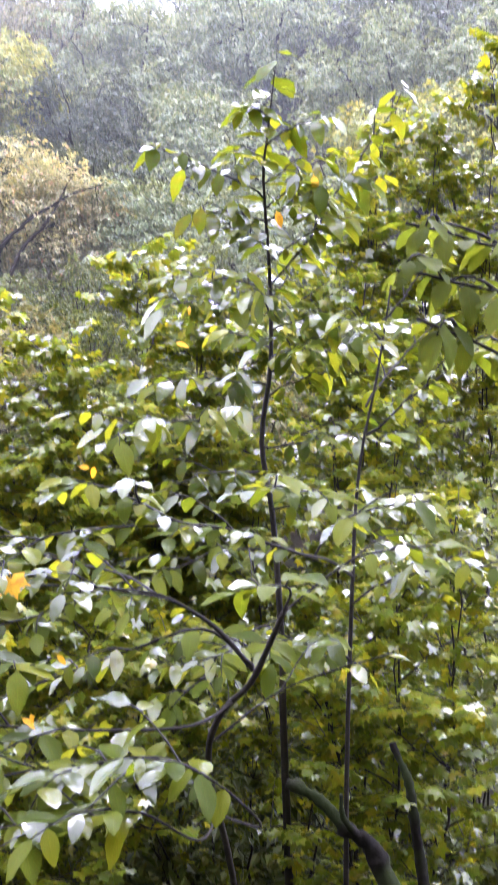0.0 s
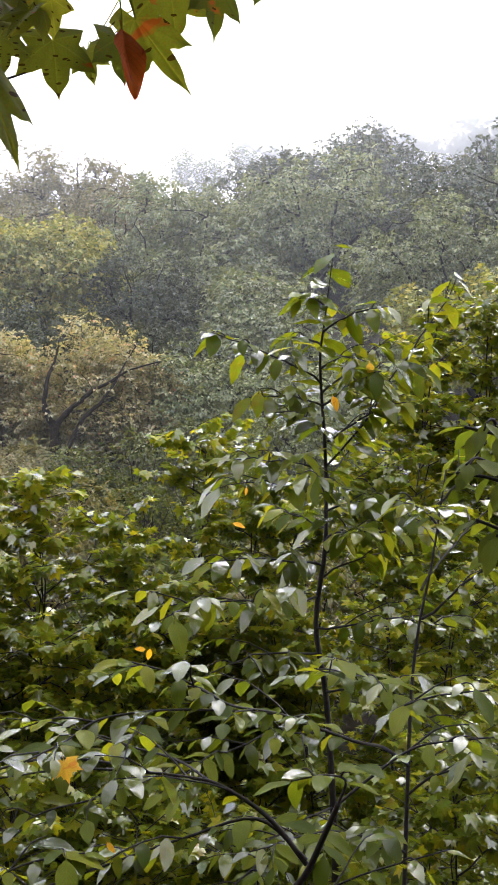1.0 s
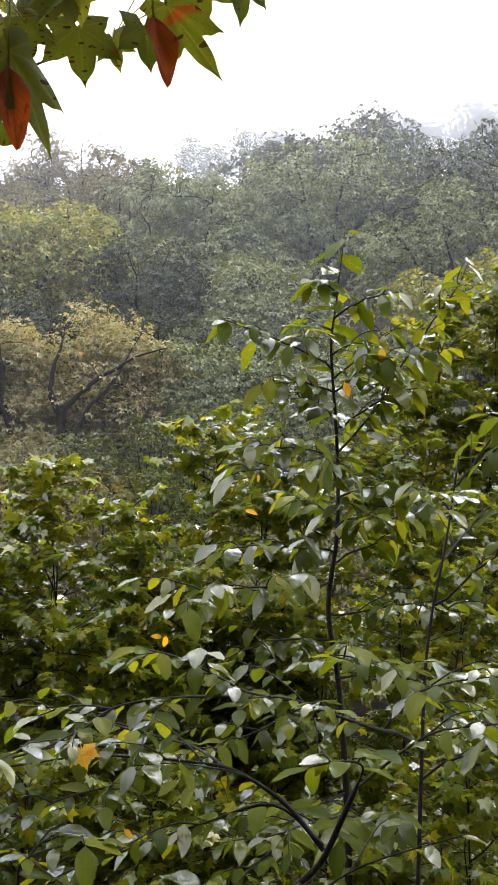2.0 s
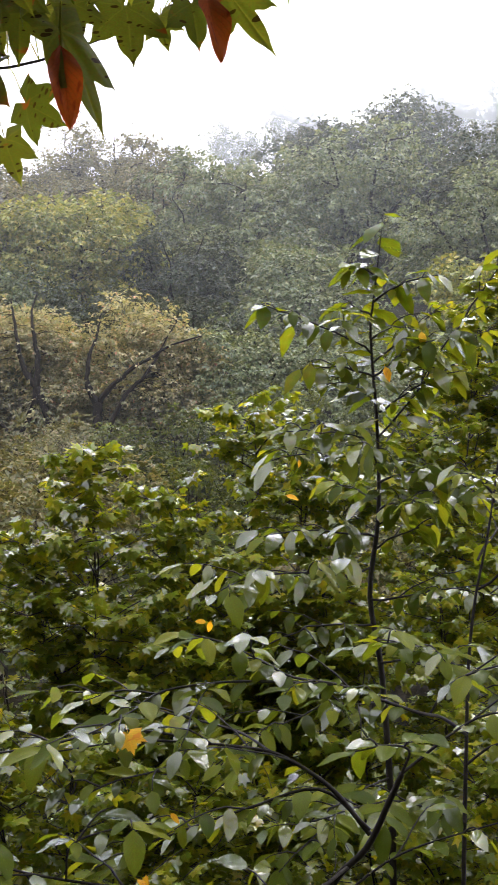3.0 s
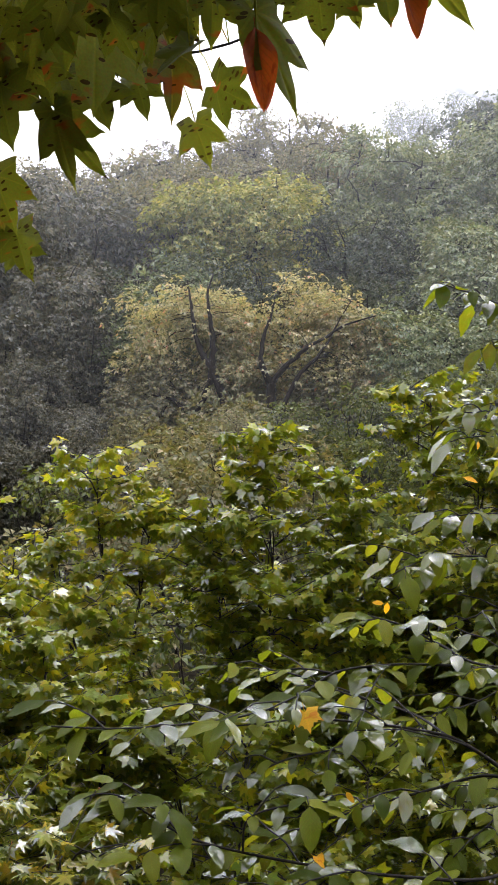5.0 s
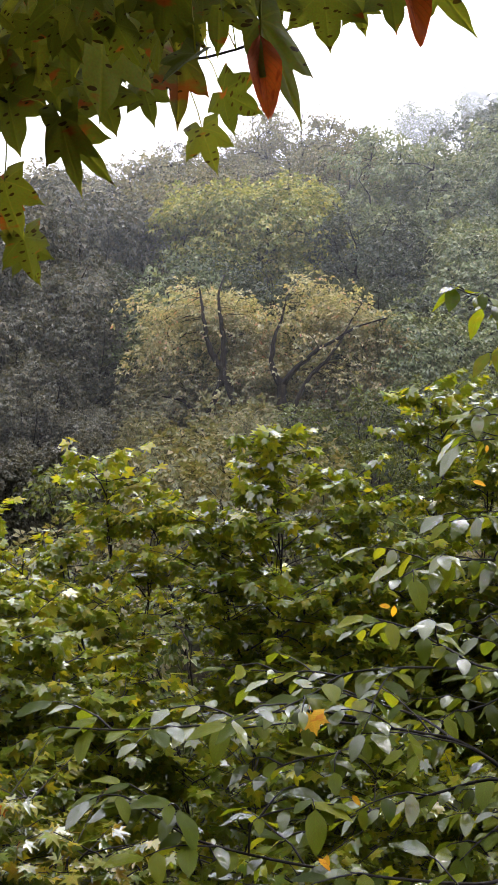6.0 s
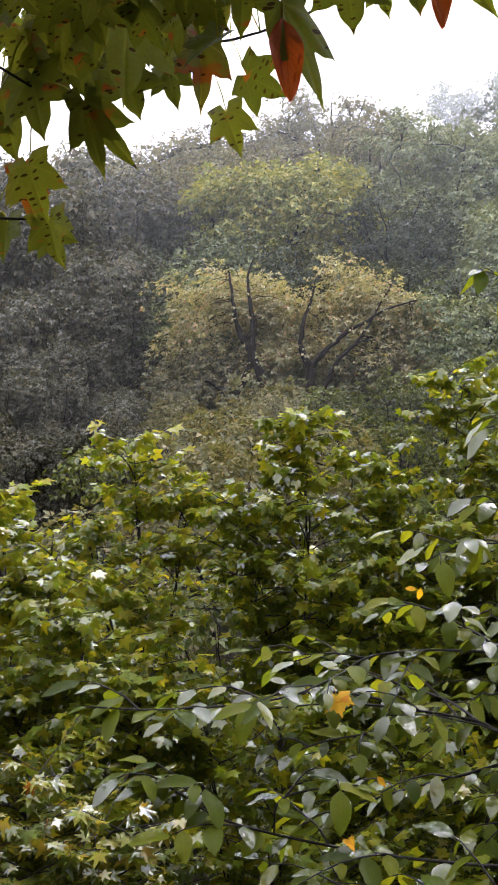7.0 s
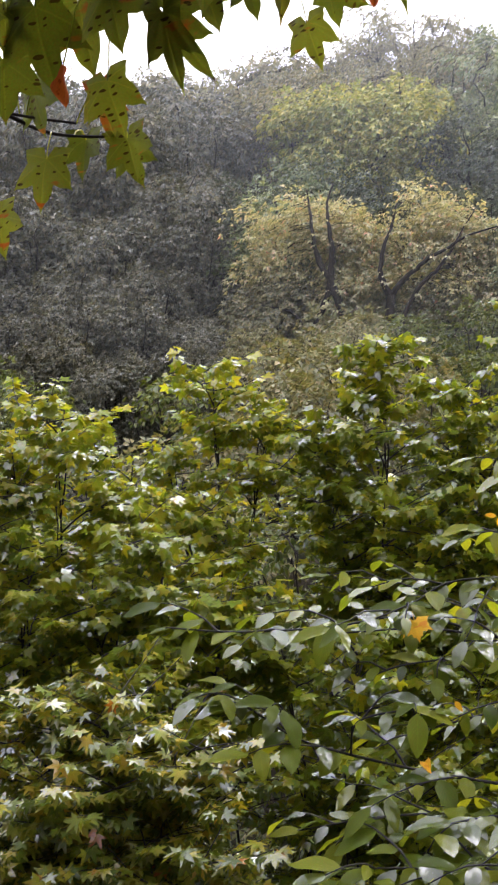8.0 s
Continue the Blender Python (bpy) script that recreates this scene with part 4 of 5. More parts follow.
def put_leaves(owner, store, own, rng, material=SAPLING_LEAF, patterns=OVALS):
    origin = np.array(owner.location)
    places = np.array([s[0] for s in store])
    turns = bases(np.array([s[1] for s in store]), np.array([s[2] for s in store]))
    sizes = np.array([s[3] for s in store])
    order = np.argsort(places[:, 1] + rng.uniform(0, 0.3, len(places)))
    near, rest = order[:own], order[own:]
    hang_leaves(owner, [leaf_mesh("leaf", p, material) for p in patterns], places[near], turns[near], sizes[near])
    if len(rest):
        for k, p in enumerate(PLAIN_OVALS):
            some = rest[k::len(PLAIN_OVALS)]
            if not len(some):
                continue
            part("foliage", leaf_mass("foliage", p, places[some] - origin, turns[some], sizes[some], material), owner)["kind"] = "stuff"


def make_sapling():
    rng = np.random.default_rng(81)
    foot = np.array((0.36, 4.72, soil_at(0.36, 4.72) - 0.05))
    owner = thing("sapling", foot, "slender sapling with glossy oval leaves and dark stem", "sapling", "saplings")
    line = smooth_line([tuple(foot), (0.36, 4.71, -0.9), (0.34, 4.71, 0.0), (0.34, 4.71, 0.25), (0.31, 4.73, 0.81), (0.27, 4.76, 1.12), (0.31, 4.76, 1.44), (0.31, 4.76, 1.8), (0.29, 4.76, 2.17), (0.31, 4.76, 2.35), (0.35, 4.76, 2.66)], 4)
    shape = Shape()
    shape.add(tube(line, np.interp(line[:, 2], (-2, 0.0, 1.2, 2.2, 2.66), (0.024, 0.015, 0.0105, 0.0055, 0.0015)), 9)[0] - foot, tube(line, np.ones(len(line)), 9)[1])
    part("trunk", shape.mesh("trunk", BARK), owner, "thin dark upright stem")
    store = []
    for z in np.arange(1.7, 2.68, 0.032):
        at = np.array([np.interp(z, line[:, 2], line[:, 0]), np.interp(z, line[:, 2], line[:, 1]), z])
        a = z * 47
        way = np.array([math.cos(a), math.sin(a) * 0.8, rng.uniform(-0.5, 0.25)])
        store.append((at, way, np.array([0, -0.1, 1]) + rng.normal(0, 0.25, 3), rng.uniform(0.12, 0.18)))
    boughs = [
        (2.09, (-0.14, 4.5, 2.26), 0.02), (1.75, (0.83, 4.65, 2.5), -0.02), (2.0, (0.0, 4.5, 2.01), 0.01),
        (1.74, (-0.06, 4.43, 1.77), 0.02), (1.64, (-0.11, 4.41, 1.66), 0.03), (1.57, (0.65, 4.41, 1.53), 0.05),
        (1.35, (-0.15, 4.51, 1.37), 0.03), (1.23, (-0.33, 4.15, 1.18), 0.05), (2.05, (0.60, 4.9, 2.3), 0.0),
        (2.0, (0.5, 4.4, 2.1), 0.03), (1.6, (0.25, 4.3, 1.7), 0.03), (1.45, (0.45, 4.3, 1.5), 0.03), (1.3, (0.6, 4.9, 1.4), 0.02), (2.3, (0.55, 4.6, 2.38), 0.02), (2.25, (0.12, 4.9, 2.3), 0.02), (2.4, (0.2, 4.65, 2.42), 0.02), (2.15, (0.45, 4.5, 2.15), 0.03), (1.9, (0.1, 4.5, 1.95), 0.03), (1.85, (0.62, 4.6, 2.0), 0.02), (1.7, (0.5, 5.1, 1.9), 0.0), (1.5, (0.1, 5.2, 1.6), 0.0), (1.4, (0.75, 4.8, 1.5), 0.04),
        (1.1, (0.75, 4.3, 1.15), 0.05), (1.0, (-0.2, 4.3, 0.95), 0.05), (0.85, (0.7, 4.2, 0.8), 0.05), (0.7, (-0.3, 4.1, 0.6), 0.05),
        (0.4, (-0.1, 3.9, 0.3), 0.05),
    ]
    for z, end, sag in boughs:
        start = (np.interp(z, line[:, 2], line[:, 0]), np.interp(z, line[:, 2], line[:, 1]), z)
        leafy_bough(owner, start, end, sag, rng, 0.005, 0.12 if z > 1.2 else 0.095, spacing=0.036 if z > 1.3 else 0.045, twig_gap=0.1, store=store, droop=(0.1, 1.3))
    put_leaves(owner, store, 300, rng)
    spots = np.array([(0.46, 4.45, 2.14), (0.32, 4.45, 2.01), (-0.06, 4.28, 1.53)])
    hang_leaves(owner, [leaf_mesh("leaf", OVALS[2], YELLOW_LEAF)], spots, bases(np.array([[0.1, -0.2, -1], [0.3, -0.1, -1], [0.9, 0.0, -0.3]]), np.array([[0, -1, 0.3], [0.2, -1, 0.3], [0, -0.8, 1]])), (0.06, 0.06, 0.05))


def make_near_sapling():
    """A leaning stem close by whose boughs sweep out sideways."""
    rng = np.random.default_rng(82)
    foot = np.array((0.2, 4.0, soil_at(0.2, 4.0) - 0.05))
    owner = thing("sapling", foot, "leaning forked sapling with sweeping boughs of oval leaves", "sapling", "saplings")
    line = smooth_line([tuple(foot), (0.12, 3.8, -0.4), (0.03, 3.42, 0.25), (0.055, 3.2, 0.5), (0.143, 3.13, 0.62), (0.199, 3.07, 0.757), (0.226, 3.0, 0.845)], 5)
    shape = Shape()
    shape.add(tube(line, np.interp(line[:, 2], (-2, 0.5, 0.8, 1.0), (0.016, 0.0095, 0.0075, 0.004)), 8)[0] - foot, tube(line, np.ones(len(line)), 8)[1])
    part("trunk", shape.mesh("trunk", BARK), owner, "leaning dark stem")
    store = []
    boughs = [
        ([(0.153, 3.16, 0.645), (0.072, 3.16, 0.747), (0.006, 3.16, 0.803), (-0.091, 3.16, 0.858), (-0.182, 3.16, 0.876), (-0.272, 3.16, 0.886), (-0.469, 3.14, 0.9), (-0.65, 2.95, 0.915)], 0.0075, 0.3),
        ([(0.153, 3.15, 0.66), (0.02, 3.18, 0.759), (-0.171, 3.21, 0.701), (-0.312, 3.24, 0.647), (-0.471, 3.27, 0.58), (-0.682, 3.3, 0.477)], 0.005, 0.3),
        ([(-0.272, 3.16, 0.886), (-0.4, 3.1, 0.93), (-0.529, 3.03, 0.949), (-0.664, 2.96, 0.93), (-0.795, 2.89, 0.925), (-0.922, 2.82, 0.928), (-1.058, 2.75, 0.944)], 0.004, 0.2, 0.5),
        ([(0.1, 3.17, 0.56), (-0.015, 2.95, 0.568), (-0.23, 2.883, 0.585), (-0.421, 2.867, 0.603), (-0.6, 2.85, 0.631), (-0.738, 2.833, 0.667), (-0.834, 2.817, 0.725), (-0.916, 2.8, 0.774)], 0.005, 0.25, 0.35),
        ([(-0.6, 2.85, 0.631), (-0.579, 2.817, 0.725), (-0.464, 2.783, 0.775), (-0.379, 2.75, 0.795)], 0.003, 0.2, 0.6),
        ([(-0.742, 2.85, 0.662), (-0.773, 2.8, 0.733), (-0.886, 2.75, 0.769)], 0.003, 0.2, 0.6),
        ([(0.226, 3.0, 0.845), (0.238, 2.925, 0.919), (0.184, 2.85, 0.95), (0.1, 2.83, 0.94)], 0.004, 0.3),
        ([(0.226, 3.0, 0.845), (0.348, 2.967, 0.951), (0.414, 2.933, 0.999), (0.477, 2.9, 1.019), (0.6, 2.9, 1.03)], 0.004, 0.25),
        ([(-0.272, 3.16, 0.886), (-0.377, 3.05, 0.85), (-0.499, 2.95, 0.84), (-0.589, 2.9, 0.805)], 0.003, 0.2),
        ([(-0.1, 3.2, 0.85), (-0.213, 3.4, 0.87), (-0.413, 3.5, 0.9), (-0.581, 3.5, 0.955), (-0.733, 3.5, 0.967)], 0.004, 0.3),
        ([(0.03, 3.4, 0.27), (-0.25, 3.1, 0.42), (-0.5, 2.95, 0.45), (-0.75, 2.9, 0.4)], 0.005, 0.3),
        ([(0.05, 3.5, 0.1), (0.15, 2.8, 0.36), (0.062, 2.6, 0.536), (-0.064, 2.6, 0.612), (-0.216, 2.6, 0.61), (-0.343, 2.6, 0.575)], 0.004, 0.4, 0.4),
        ([(0.05, 3.5, 0.1), (0.0, 2.6, 0.42), (-0.124, 2.5, 0.531), (-0.246, 2.5, 0.523), (-0.405, 2.5, 0.509), (-0.55, 2.5, 0.49)], 0.004, 0.4, 0.4),
        ([(0.04, 3.3, 0.4), (0.25, 3.3, 0.55), (0.55, 3.25, 0.66)], 0.004, 0.3),
    ]
    for points, thick, bare, *rest in boughs:
        shine = rest[0] if rest else 0.2
        leaf = 0.084 if shine < 0.35 else 0.102
        leafy_bough(owner, None, None, 0, rng, thick, leaf, spacing=0.043, twig_gap=0.17, store=store, bare=bare, line=smooth_line(points, 5), shine=shine)
    caught = Vector((-0.452, 2.900, 0.969))
    store = [leaf for leaf in store if (Vector(leaf[0]) - caught).length > 0.11 or leaf[0][1] > 3.0]
    put_leaves(owner, store, 300, rng)
    yellow = leaf_mesh("leaf", lobed_leaf(MAPLE_EDGE, rings=2, droop=0.3), YELLOW_LEAF)
    turned = np.array([(-0.01, 4.30, 1.66), (-0.27, 3.08, 1.22), (-0.37, 3.10, 0.72), (-0.42, 2.80, 0.65), (-0.26, 3.10, 1.22), (-0.40, 2.80, 0.66), (-0.42, 3.00, 0.59)])
    count = len(turned)
    hang_leaves(owner, [leaf_mesh("leaf", OVALS[1], YELLOW_LEAF)], turned, bases(rng.normal(0, 0.5, (count, 3)) + np.array([0.2, -0.3, -0.5]), np.array([0, -0.7, 0.6]) + rng.normal(0, 0.3, (count, 3))), rng.uniform(0.022, 0.04, count))
    fallen = new("fallen_leaf", yellow)
    turn = bases(np.array([[0.25, -0.6, -0.6]]), np.array([[-0.2, -0.75, 0.75]]))[0]
    fallen.matrix_basis = Matrix.Translation(caught) @ Matrix([[*(float(v) for v in row), 0] for row in turn] + [[0, 0, 0, 1]]) @ Matrix.Scale(0.055, 4)
    tagged(fallen, "bright yellow maple leaf caught on a bough", "leaf")


def make_long_bough_sapling():
    rng = np.random.default_rng(83)
    foot = np.array((0.55, 4.1, soil_at(0.55, 4.1) - 0.05))
    owner = thing("sapling", foot, "thin upright sapling with broad green leaves", "sapling", "saplings")
    line = smooth_line([tuple(foot), (0.52, 4.1, -0.4), (0.55, 4.1, 0.7), (0.58, 4.11, 1.1), (0.64, 4.11, 1.4), (0.69, 4.1, 1.72)], 4)
    shape = Shape()
    shape.add(tube(line, np.interp(line[:, 2], (-2, 0.5, 1.72), (0.014, 0.0075, 0.003)), 8)[0] - foot, tube(line, np.ones(len(line)), 8)[1])
    part("trunk", shape.mesh("trunk", BARK), owner)
    store = []
    lines = [
        ([(0.55, 4.1, 0.7), (0.42, 3.7, 0.84), (0.311, 3.4, 0.918), (0.179, 3.35, 0.972), (0.082, 3.3, 1.016), (-0.043, 3.25, 1.046), (-0.119, 3.2, 1.093), (-0.223, 3.15, 1.154), (-0.33, 3.1, 1.19)], 0.006),
        ([(0.082, 3.3, 1.016), (-0.1, 3.22, 1.04), (-0.25, 3.15, 1.05), (-0.389, 3.08, 1.04), (-0.465, 3.0, 1.0), (-0.55, 2.9, 0.97)], 0.004),
        ([(0.36, 3.55, 0.88), (0.389, 3.25, 1.027), (0.489, 3.1, 1.097), (0.62, 3.05, 1.12)], 0.004),
    ]
    for points, thick in lines:
        leafy_bough(owner, None, None, 0, rng, thick, 0.095, spacing=0.037, twig_gap=0.17, store=store, bare=0.3, line=smooth_line(points, 5), shine=0.35)
    for start, end, sag in [((0.6, 4.1, 1.2), (0.95, 3.9, 1.5), 0.02), ((0.66, 4.1, 1.6), (0.9, 4.2, 1.9), 0.0), ((0.55, 4.1, 0.6), (1.0, 3.7, 0.8), 0.05), ((0.55, 4.1, 0.9), (0.2, 3.6, 1.1), 0.04), ((0.66, 4.1, 1.5), (0.5, 3.8, 1.6), 0.03), ((0.54, 4.1, 0.4), (0.0, 3.6, 0.55), 0.05), ((0.6, 4.1, 1.3), (0.95, 4.5, 1.6), 0.02)]:
        leafy_bough(owner, start, end, sag, rng, 0.005, 0.108, spacing=0.038, store=store)
    put_leaves(owner, store, 300, rng)


make_sapling()
make_near_sapling()
make_long_bough_sapling()


def make_leaning_trunk():
    """A mossy trunk leaning across the bank with a broken fork."""
    foot = np.array((0.95, 3.9, soil_at(0.95, 3.9) - 0.1))
    owner = thing("leaning_trunk", foot, "dark mossy leaning trunk with a broken fork", "tree trunk")
    stems = [
        ("trunk", [tuple(foot), (0.8, 3.98, -0.75), (0.66, 4.04, -0.4), (0.6, 4.06, -0.27), (0.52, 4.06, -0.21), (0.42, 4.07, -0.1), (0.31, 4.09, -0.04)], 0.05, 0.017),
        ("limb", [(0.9, 3.93, -1.2), (0.87, 4.1, -0.8), (0.83, 4.24, -0.5), (0.79, 4.24, -0.22), (0.77, 4.25, -0.1), (0.72, 4.29, 0.02)], 0.03, 0.013),
        ("limb", [(0.56, 4.06, -0.24), (0.5, 4.0, -0.14), (0.49, 3.98, -0.05)], 0.016, 0.007),
    ]
    for name, points, r0, r1 in stems:
        line = smooth_line(points, 10)
        rng = np.random.default_rng(5)
        wander = np.array([noise.noise((k * 0.33, r0 * 90, 0.0)) for k in range(len(line))])
        radii = np.linspace(r0, r1, len(line)) * (1 + 0.3 * wander + rng.normal(0, 0.05, len(line)))
        points, faces = tube(line, radii, 14)
        points = np.array(points) + np.array([tuple(noise.noise_vector(Vector(p) * 38)) for p in points]) * r0 * 0.16
        shape = Shape()
        shape.add(points - foot, faces)
        part(name, shape.mesh(name, MOSSY_BARK), owner)


make_leaning_trunk()


# ---- the maple whose branch hangs over the path ----
def make_overhanging_maple():
    rng = np.random.default_rng(91)
    foot = np.array((-2.4, -0.6, soil_at(-2.4, -0.6) - 0.1))
    owner = thing("overhanging_maple", foot, "maple with spotted yellow-green leaves hanging over the path", "maple")
    shape = Shape()
    line = smooth_line([tuple(foot), (-2.35, -0.5, 1.2), (-2.2, -0.3, 2.6), (-2.1, -0.2, 4.0)], 5)
    shape.add(tube(line, np.linspace(0.13, 0.06, len(line)), 10)[0] - foot, tube(line, np.ones(len(line)), 10)[1])
    part("trunk", shape.mesh("trunk", BARK), owner)
    boughs = [
        [(-2.2, -0.3, 2.5), (-1.5, 0.5, 2.35), (-0.9, 0.9, 2.2), (-0.5, 1.05, 2.1), (-0.25, 1.06, 2.09), (-0.06, 1.05, 2.1)],
        [(-0.9, 0.9, 2.2), (-0.6, 1.25, 2.12), (-0.42, 1.42, 2.1), (-0.2, 1.45, 2.17)],
        [(-0.9, 0.9, 2.2), (-0.68, 1.08, 2.06), (-0.53, 1.15, 1.97)],
        [(-0.6, 1.25, 2.12), (-0.5, 1.45, 2.14), (-0.42, 1.5, 2.12)],
        [(-1.5, 0.5, 2.35), (-1.0, 1.1, 2.1), (-0.785, 1.3, 1.911), (-0.739, 1.3, 1.9), (-0.687, 1.3, 1.889), (-0.639, 1.3, 1.881)],
        [(-0.739, 1.3, 1.9), (-0.68, 1.32, 1.875), (-0.593, 1.33, 1.868)],
    ]
    lines = []
    for points in boughs:
        line = smooth_line(points, 6)
        shape = Shape()
        shape.add(tube(line, np.linspace(0.003 if points[0][0] > -2 else 0.009, 0.0014, len(line)), 7)[0] - foot, tube(line, np.ones(len(line)), 7)[1])
        part("bough", shape.mesh("bough", BARK), owner)
        lines.append(line[len(line) // 3:])
    # leaves told apart: stalk end, tip, and kind (0 broad, 1 rust red, 2 folded with a brown middle, 3 long and narrow)
    LEAVES = [
        ((-0.090, 1.30, 2.184), (-0.079, 1.28, 2.119), 0), ((-0.040, 1.30, 2.187), (-0.033, 1.28, 2.126), 0), ((-0.148, 1.30, 2.125), (-0.137, 1.28, 2.066), 0),
        ((-0.449, 1.20, 2.065), (-0.432, 1.18, 1.961), 0), ((-0.402, 1.25, 2.108), (-0.392, 1.23, 2.012), 0), ((-0.371, 1.28, 2.121), (-0.357, 1.26, 2.045), 0),
        ((-0.364, 1.20, 2.025), (-0.353, 1.18, 1.950), 2), ((-0.429, 1.30, 2.032), (-0.417, 1.28, 1.985), 0), ((-0.475, 1.28, 2.022), (-0.448, 1.26, 1.964), 0),
        ((-0.349, 1.36, 2.038), (-0.302, 1.34, 2.003), 0), ((-0.388, 1.42, 2.013), (-0.370, 1.40, 1.958), 0), ((-0.245, 1.04, 1.983), (-0.233, 1.02, 1.905), 1),
        ((-0.248, 1.05, 2.002), (-0.196, 1.03, 1.908), 3), ((-0.114, 1.03, 2.025), (-0.098, 1.01, 1.957), 1), ((-0.103, 1.04, 2.039), (-0.057, 1.02, 1.968), 3),
        ((-0.219, 1.28, 2.116), (-0.207, 1.26, 2.048), 0), ((-0.183, 1.30, 2.112), (-0.178, 1.28, 2.072), 0), ((-0.464, 1.12, 1.944), (-0.439, 1.10, 1.865), 3),
        ((-0.466, 1.13, 1.946), (-0.417, 1.11, 1.871), 3), ((-0.557, 1.20, 1.902), (-0.538, 1.18, 1.841), 0), ((-0.574, 1.30, 1.861), (-0.555, 1.28, 1.807), 0),
        ((-0.533, 1.15, 1.984), (-0.519, 1.13, 1.913), 0), ((-0.451, 1.10, 2.058), (-0.440, 1.08, 1.977), 0), ((-0.405, 1.10, 2.060), (-0.401, 1.08, 2.002), 0),
        ((-0.501, 1.15, 2.076), (-0.501, 1.13, 1.991), 0), ((-0.329, 1.25, 2.109), (-0.328, 1.23, 2.045), 0), ((-0.313, 1.30, 2.124), (-0.301, 1.28, 2.076), 0),
        ((-0.271, 1.25, 2.108), (-0.266, 1.23, 2.059), 0), ((-0.534, 1.25, 2.035), (-0.504, 1.23, 1.983), 0), ((-0.448, 1.30, 2.111), (-0.435, 1.28, 2.049), 0),
        ((-0.512, 1.30, 2.044), (-0.492, 1.28, 1.988), 0), ((-0.643, 1.20, 1.987), (-0.621, 1.18, 1.892), 0), ((-0.613, 1.25, 2.004), (-0.587, 1.23, 1.913), 0),
        ((-0.694, 1.30, 1.924), (-0.680, 1.28, 1.864), 0), ((-0.605, 1.30, 1.919), (-0.588, 1.28, 1.855), 2), ((-0.649, 1.35, 1.872), (-0.648, 1.33, 1.818), 0),
        ((-0.678, 1.30, 1.841), (-0.684, 1.28, 1.778), 0), ((-0.593, 1.35, 1.862), (-0.576, 1.33, 1.812), 0), ((-0.609, 1.20, 1.922), (-0.600, 1.18, 1.873), 1),
        ((-0.707, 1.25, 1.944), (-0.699, 1.23, 1.872), 0), ((-0.679, 1.20, 1.985), (-0.672, 1.18, 1.934), 0), ((-0.798, 1.40, 1.792), (-0.777, 1.38, 1.731), 0),
    ]
    kinds = [lobed_leaf(SMOOTH_EDGE, 2, 0.2, 0.12, stalk=0.0, squeeze=0.85), lobed_leaf(SMOOTH_EDGE, 2, 0.35, 0.3, 0.3, stalk=0.0, squeeze=0.7), lobed_leaf(SMOOTH_EDGE, 2, 0.1, 0.4, -0.3, stalk=0.0, squeeze=0.75)]
    green = [leaf_mesh("leaf", k, OVERHEAD_LEAF) for k in kinds]
    narrow = leaf_mesh("leaf", lobed_leaf(SMOOTH_EDGE, 3, 0.25, 0.35, 0.35, stalk=0.0, squeeze=0.42), OVERHEAD_LEAF)
    browned = leaf_mesh("leaf", lobed_leaf(SMOOTH_EDGE, 3, 0.3, 0.7, 0.1, stalk=0.0, squeeze=0.55), BROWNED_LEAF)
    red = leaf_mesh("leaf", oval_leaf(11, 7, 0.38, 0.6, 0.06, 0.06, 0.4), RED_LEAF)
    stock = np.concatenate(lines)

    def hang(at, tip, mesh, face):
        at, tip = np.array(at, float), np.array(tip, float)
        size = np.linalg.norm(tip - at)
        turn = bases((tip - at)[None], np.array(face, float)[None])[0]
        ob = new("leaf", mesh)
        ob.parent = owner
        m = Matrix([[*(float(v) for v in row), 0] for row in turn] + [[0, 0, 0, 1]])
        ob.matrix_basis = Matrix.Translation(Vector(at - foot)) @ m @ Matrix.Scale(float(size), 4)
        q = stock[np.argmin(((stock - at) ** 2).sum(1))]
        line = bent(q, at, 6, 0.01, rng, 0.03)
        stalk = Shape()
        stalk.add(tube(line, np.full(6, 0.0009), 5)[0] - foot, tube(line, np.ones(6), 5)[1])
        part("stalk", stalk.mesh("stalk", YOUNG_MAPLE_LEAF), ob).matrix_basis = ob.matrix_basis.inverted()

    # unseen crown and limbs added above and behind the path to shade the thicket
    spots = np.array((-0.4, -1.4, 5.4)) + unit(rng.normal(0, 1, (240, 3))) * (rng.uniform(0.05, 1, 240) ** 0.5)[:, None] * np.array((5.6, 4.4, 1.7))
    crown = np.repeat(spots, 40, axis=0) + rng.normal(0, 0.36, (240 * 40, 3))
    tips = rng.normal(0, 1, (len(crown), 3)) + np.array((0, 0, -0.5))
    ups = np.array((0, 0, 1)) + rng.normal(0, 0.4, (len(crown), 3))
    part("crown", leaf_mass("crown", PLAIN_KINDS[0], crown - foot, bases(tips, ups), rng.uniform(0.09, 0.15, len(crown)), OVERHEAD_LEAF), owner)["kind"] = "stuff"
    for spot in spots[::12]:
        line = bent((-2.1, -0.2, 3.6), spot, 8, 0.1, rng, 0.05)
        shape = Shape()
        shape.add(tube(line, np.linspace(0.04, 0.008, 8), 6)[0] - foot, tube(line, np.ones(8), 6)[1])
        part("limb", shape.mesh("limb", BARK), owner)

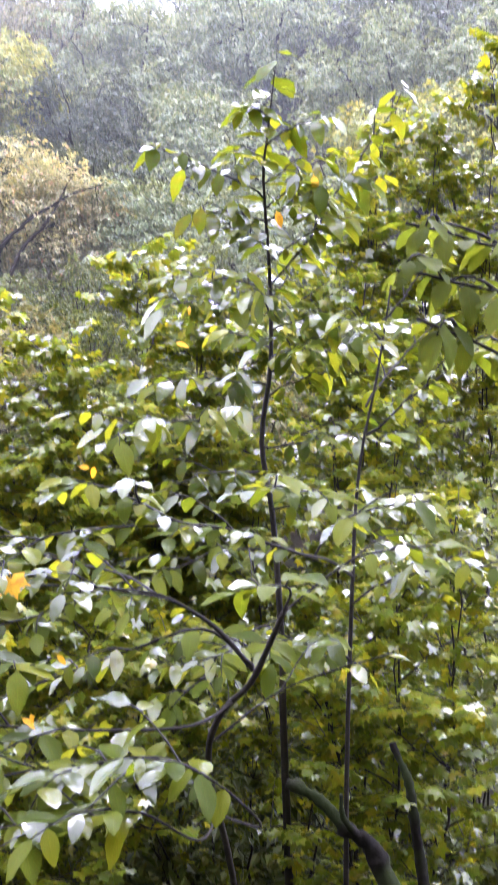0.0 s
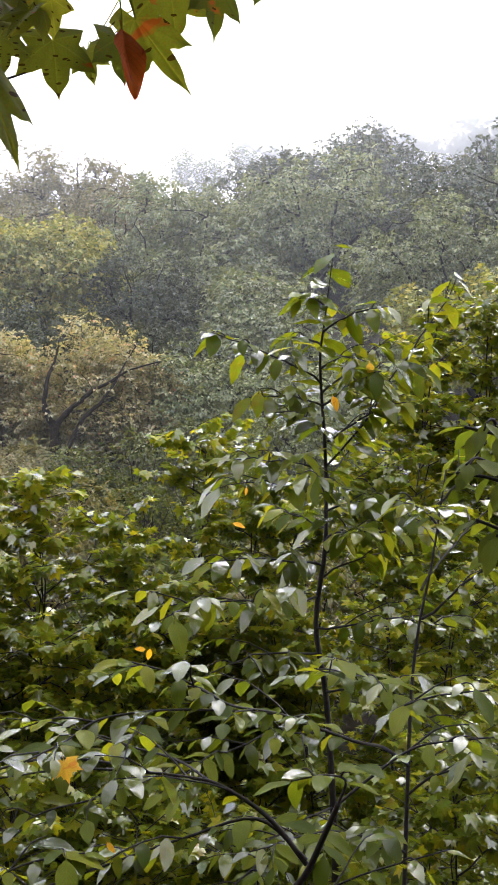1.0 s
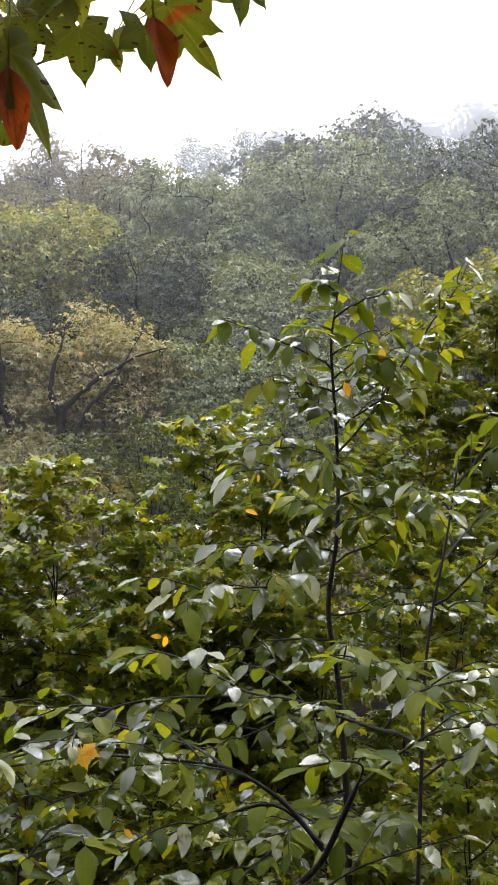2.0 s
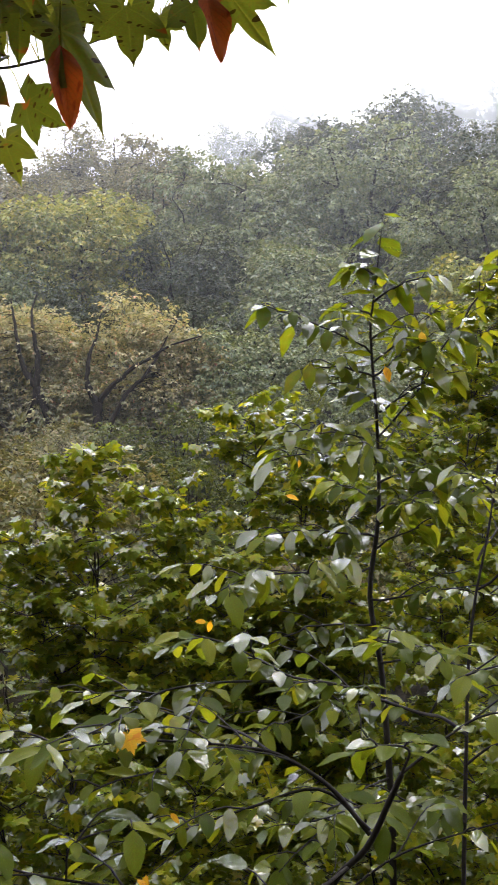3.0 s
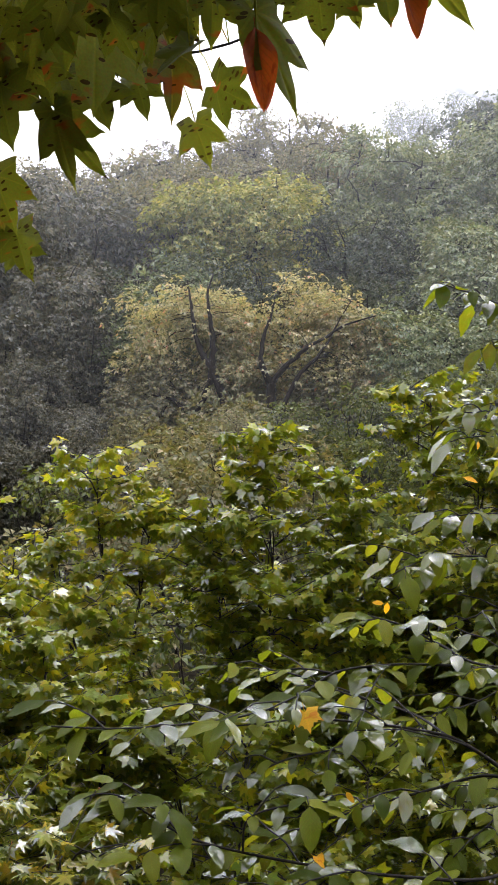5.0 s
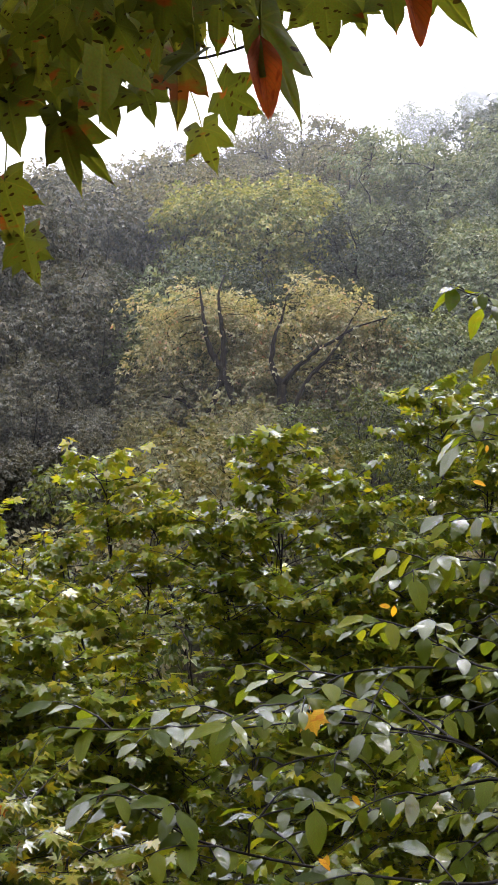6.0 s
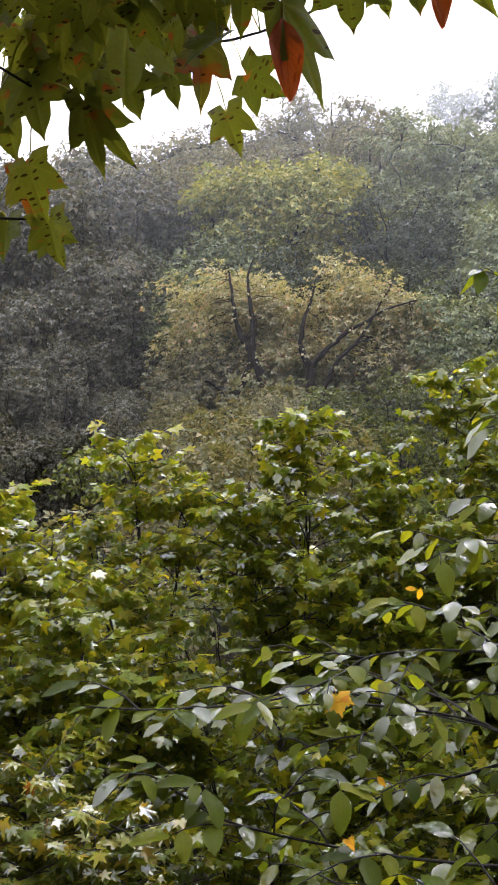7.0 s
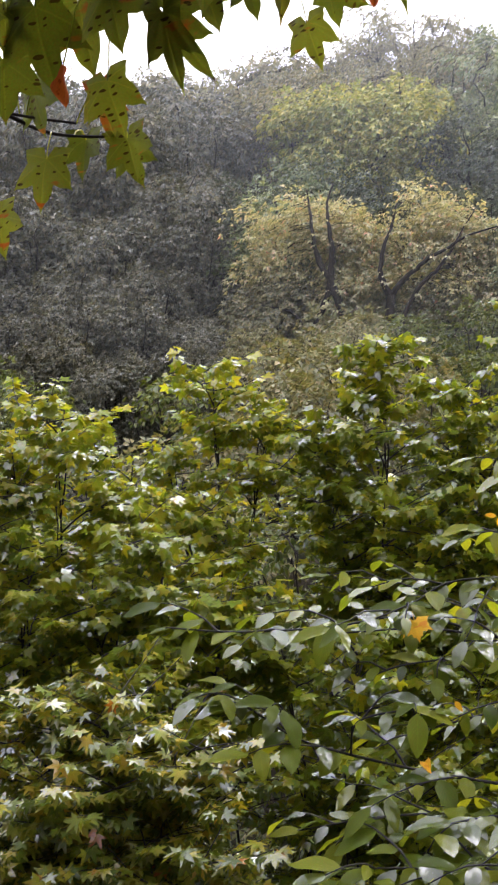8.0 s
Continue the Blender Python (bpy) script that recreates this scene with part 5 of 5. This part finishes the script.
    for i, (at, tip, kind) in enumerate(LEAVES):
        face = (rng.normal(0, 0.3), -1, rng.normal(0.1, 0.3))
        hang(at, tip, (green[i % 3], red, browned, narrow)[kind], face)
    for i in range(520):
        line = lines[rng.choice(5, p=(0.5, 0.25, 0.12, 0.08, 0.05))]
        q = line[rng.integers(0, len(line))]
        at = q + np.array([rng.normal(0, 0.09), rng.normal(0.03, 0.1), rng.uniform(-0.1, 0.12)])
        tip = unit(np.array([rng.normal(0, 0.45), rng.normal(0, 0.45), -0.9]))
        end = at + tip * rng.uniform(0.032, 0.06)
        way = (end[0] + 0.06) / end[1]
        if end[2] < 1.6 + end[1] * float(np.interp(way, (-0.52, -0.41, -0.38, -0.27, -0.234, -0.2, -0.15, -0.08), (0.28, 0.3, 0.33, 0.33, 0.36, 0.385, 0.41, 0.44))):
            continue
        hang(at, end, green[i % 3], (rng.normal(0, 0.5), -1, rng.normal(0.3, 0.5)))


make_overhanging_maple()


def make_path_sapling():
    """A young tree beside the path whose bough reaches into view."""
    rng = np.random.default_rng(84)
    foot = np.array((0.72, 1.55, soil_at(0.72, 1.55) - 0.05))
    owner = thing("sapling", foot, "young tree beside the path with dark green leaves", "sapling", "saplings")
    line = smooth_line([tuple(foot), (0.7, 1.55, 0.6), (0.66, 1.55, 1.4), (0.68, 1.55, 2.0)], 4)
    shape = Shape()
    shape.add(tube(line, np.linspace(0.014, 0.004, len(line)), 8)[0] - foot, tube(line, np.ones(len(line)), 8)[1])
    part("trunk", shape.mesh("trunk", BARK), owner)
    store = []
    for start, end, sag in [((0.66, 1.55, 1.5), (0.265, 1.5, 1.64), 0.02), ((0.66, 1.55, 1.55), (0.28, 1.52, 1.7), 0.02), ((0.68, 1.55, 1.35), (0.29, 1.5, 1.58), 0.02)]:
        leafy_bough(owner, start, end, sag, rng, 0.003, 0.052, spacing=0.02, twig_gap=0.09, store=store, bare=0.35, droop=(0.3, 1.2), shine=0.0)
    put_leaves(owner, store, 200, rng, PATH_LEAF)


make_path_sapling()
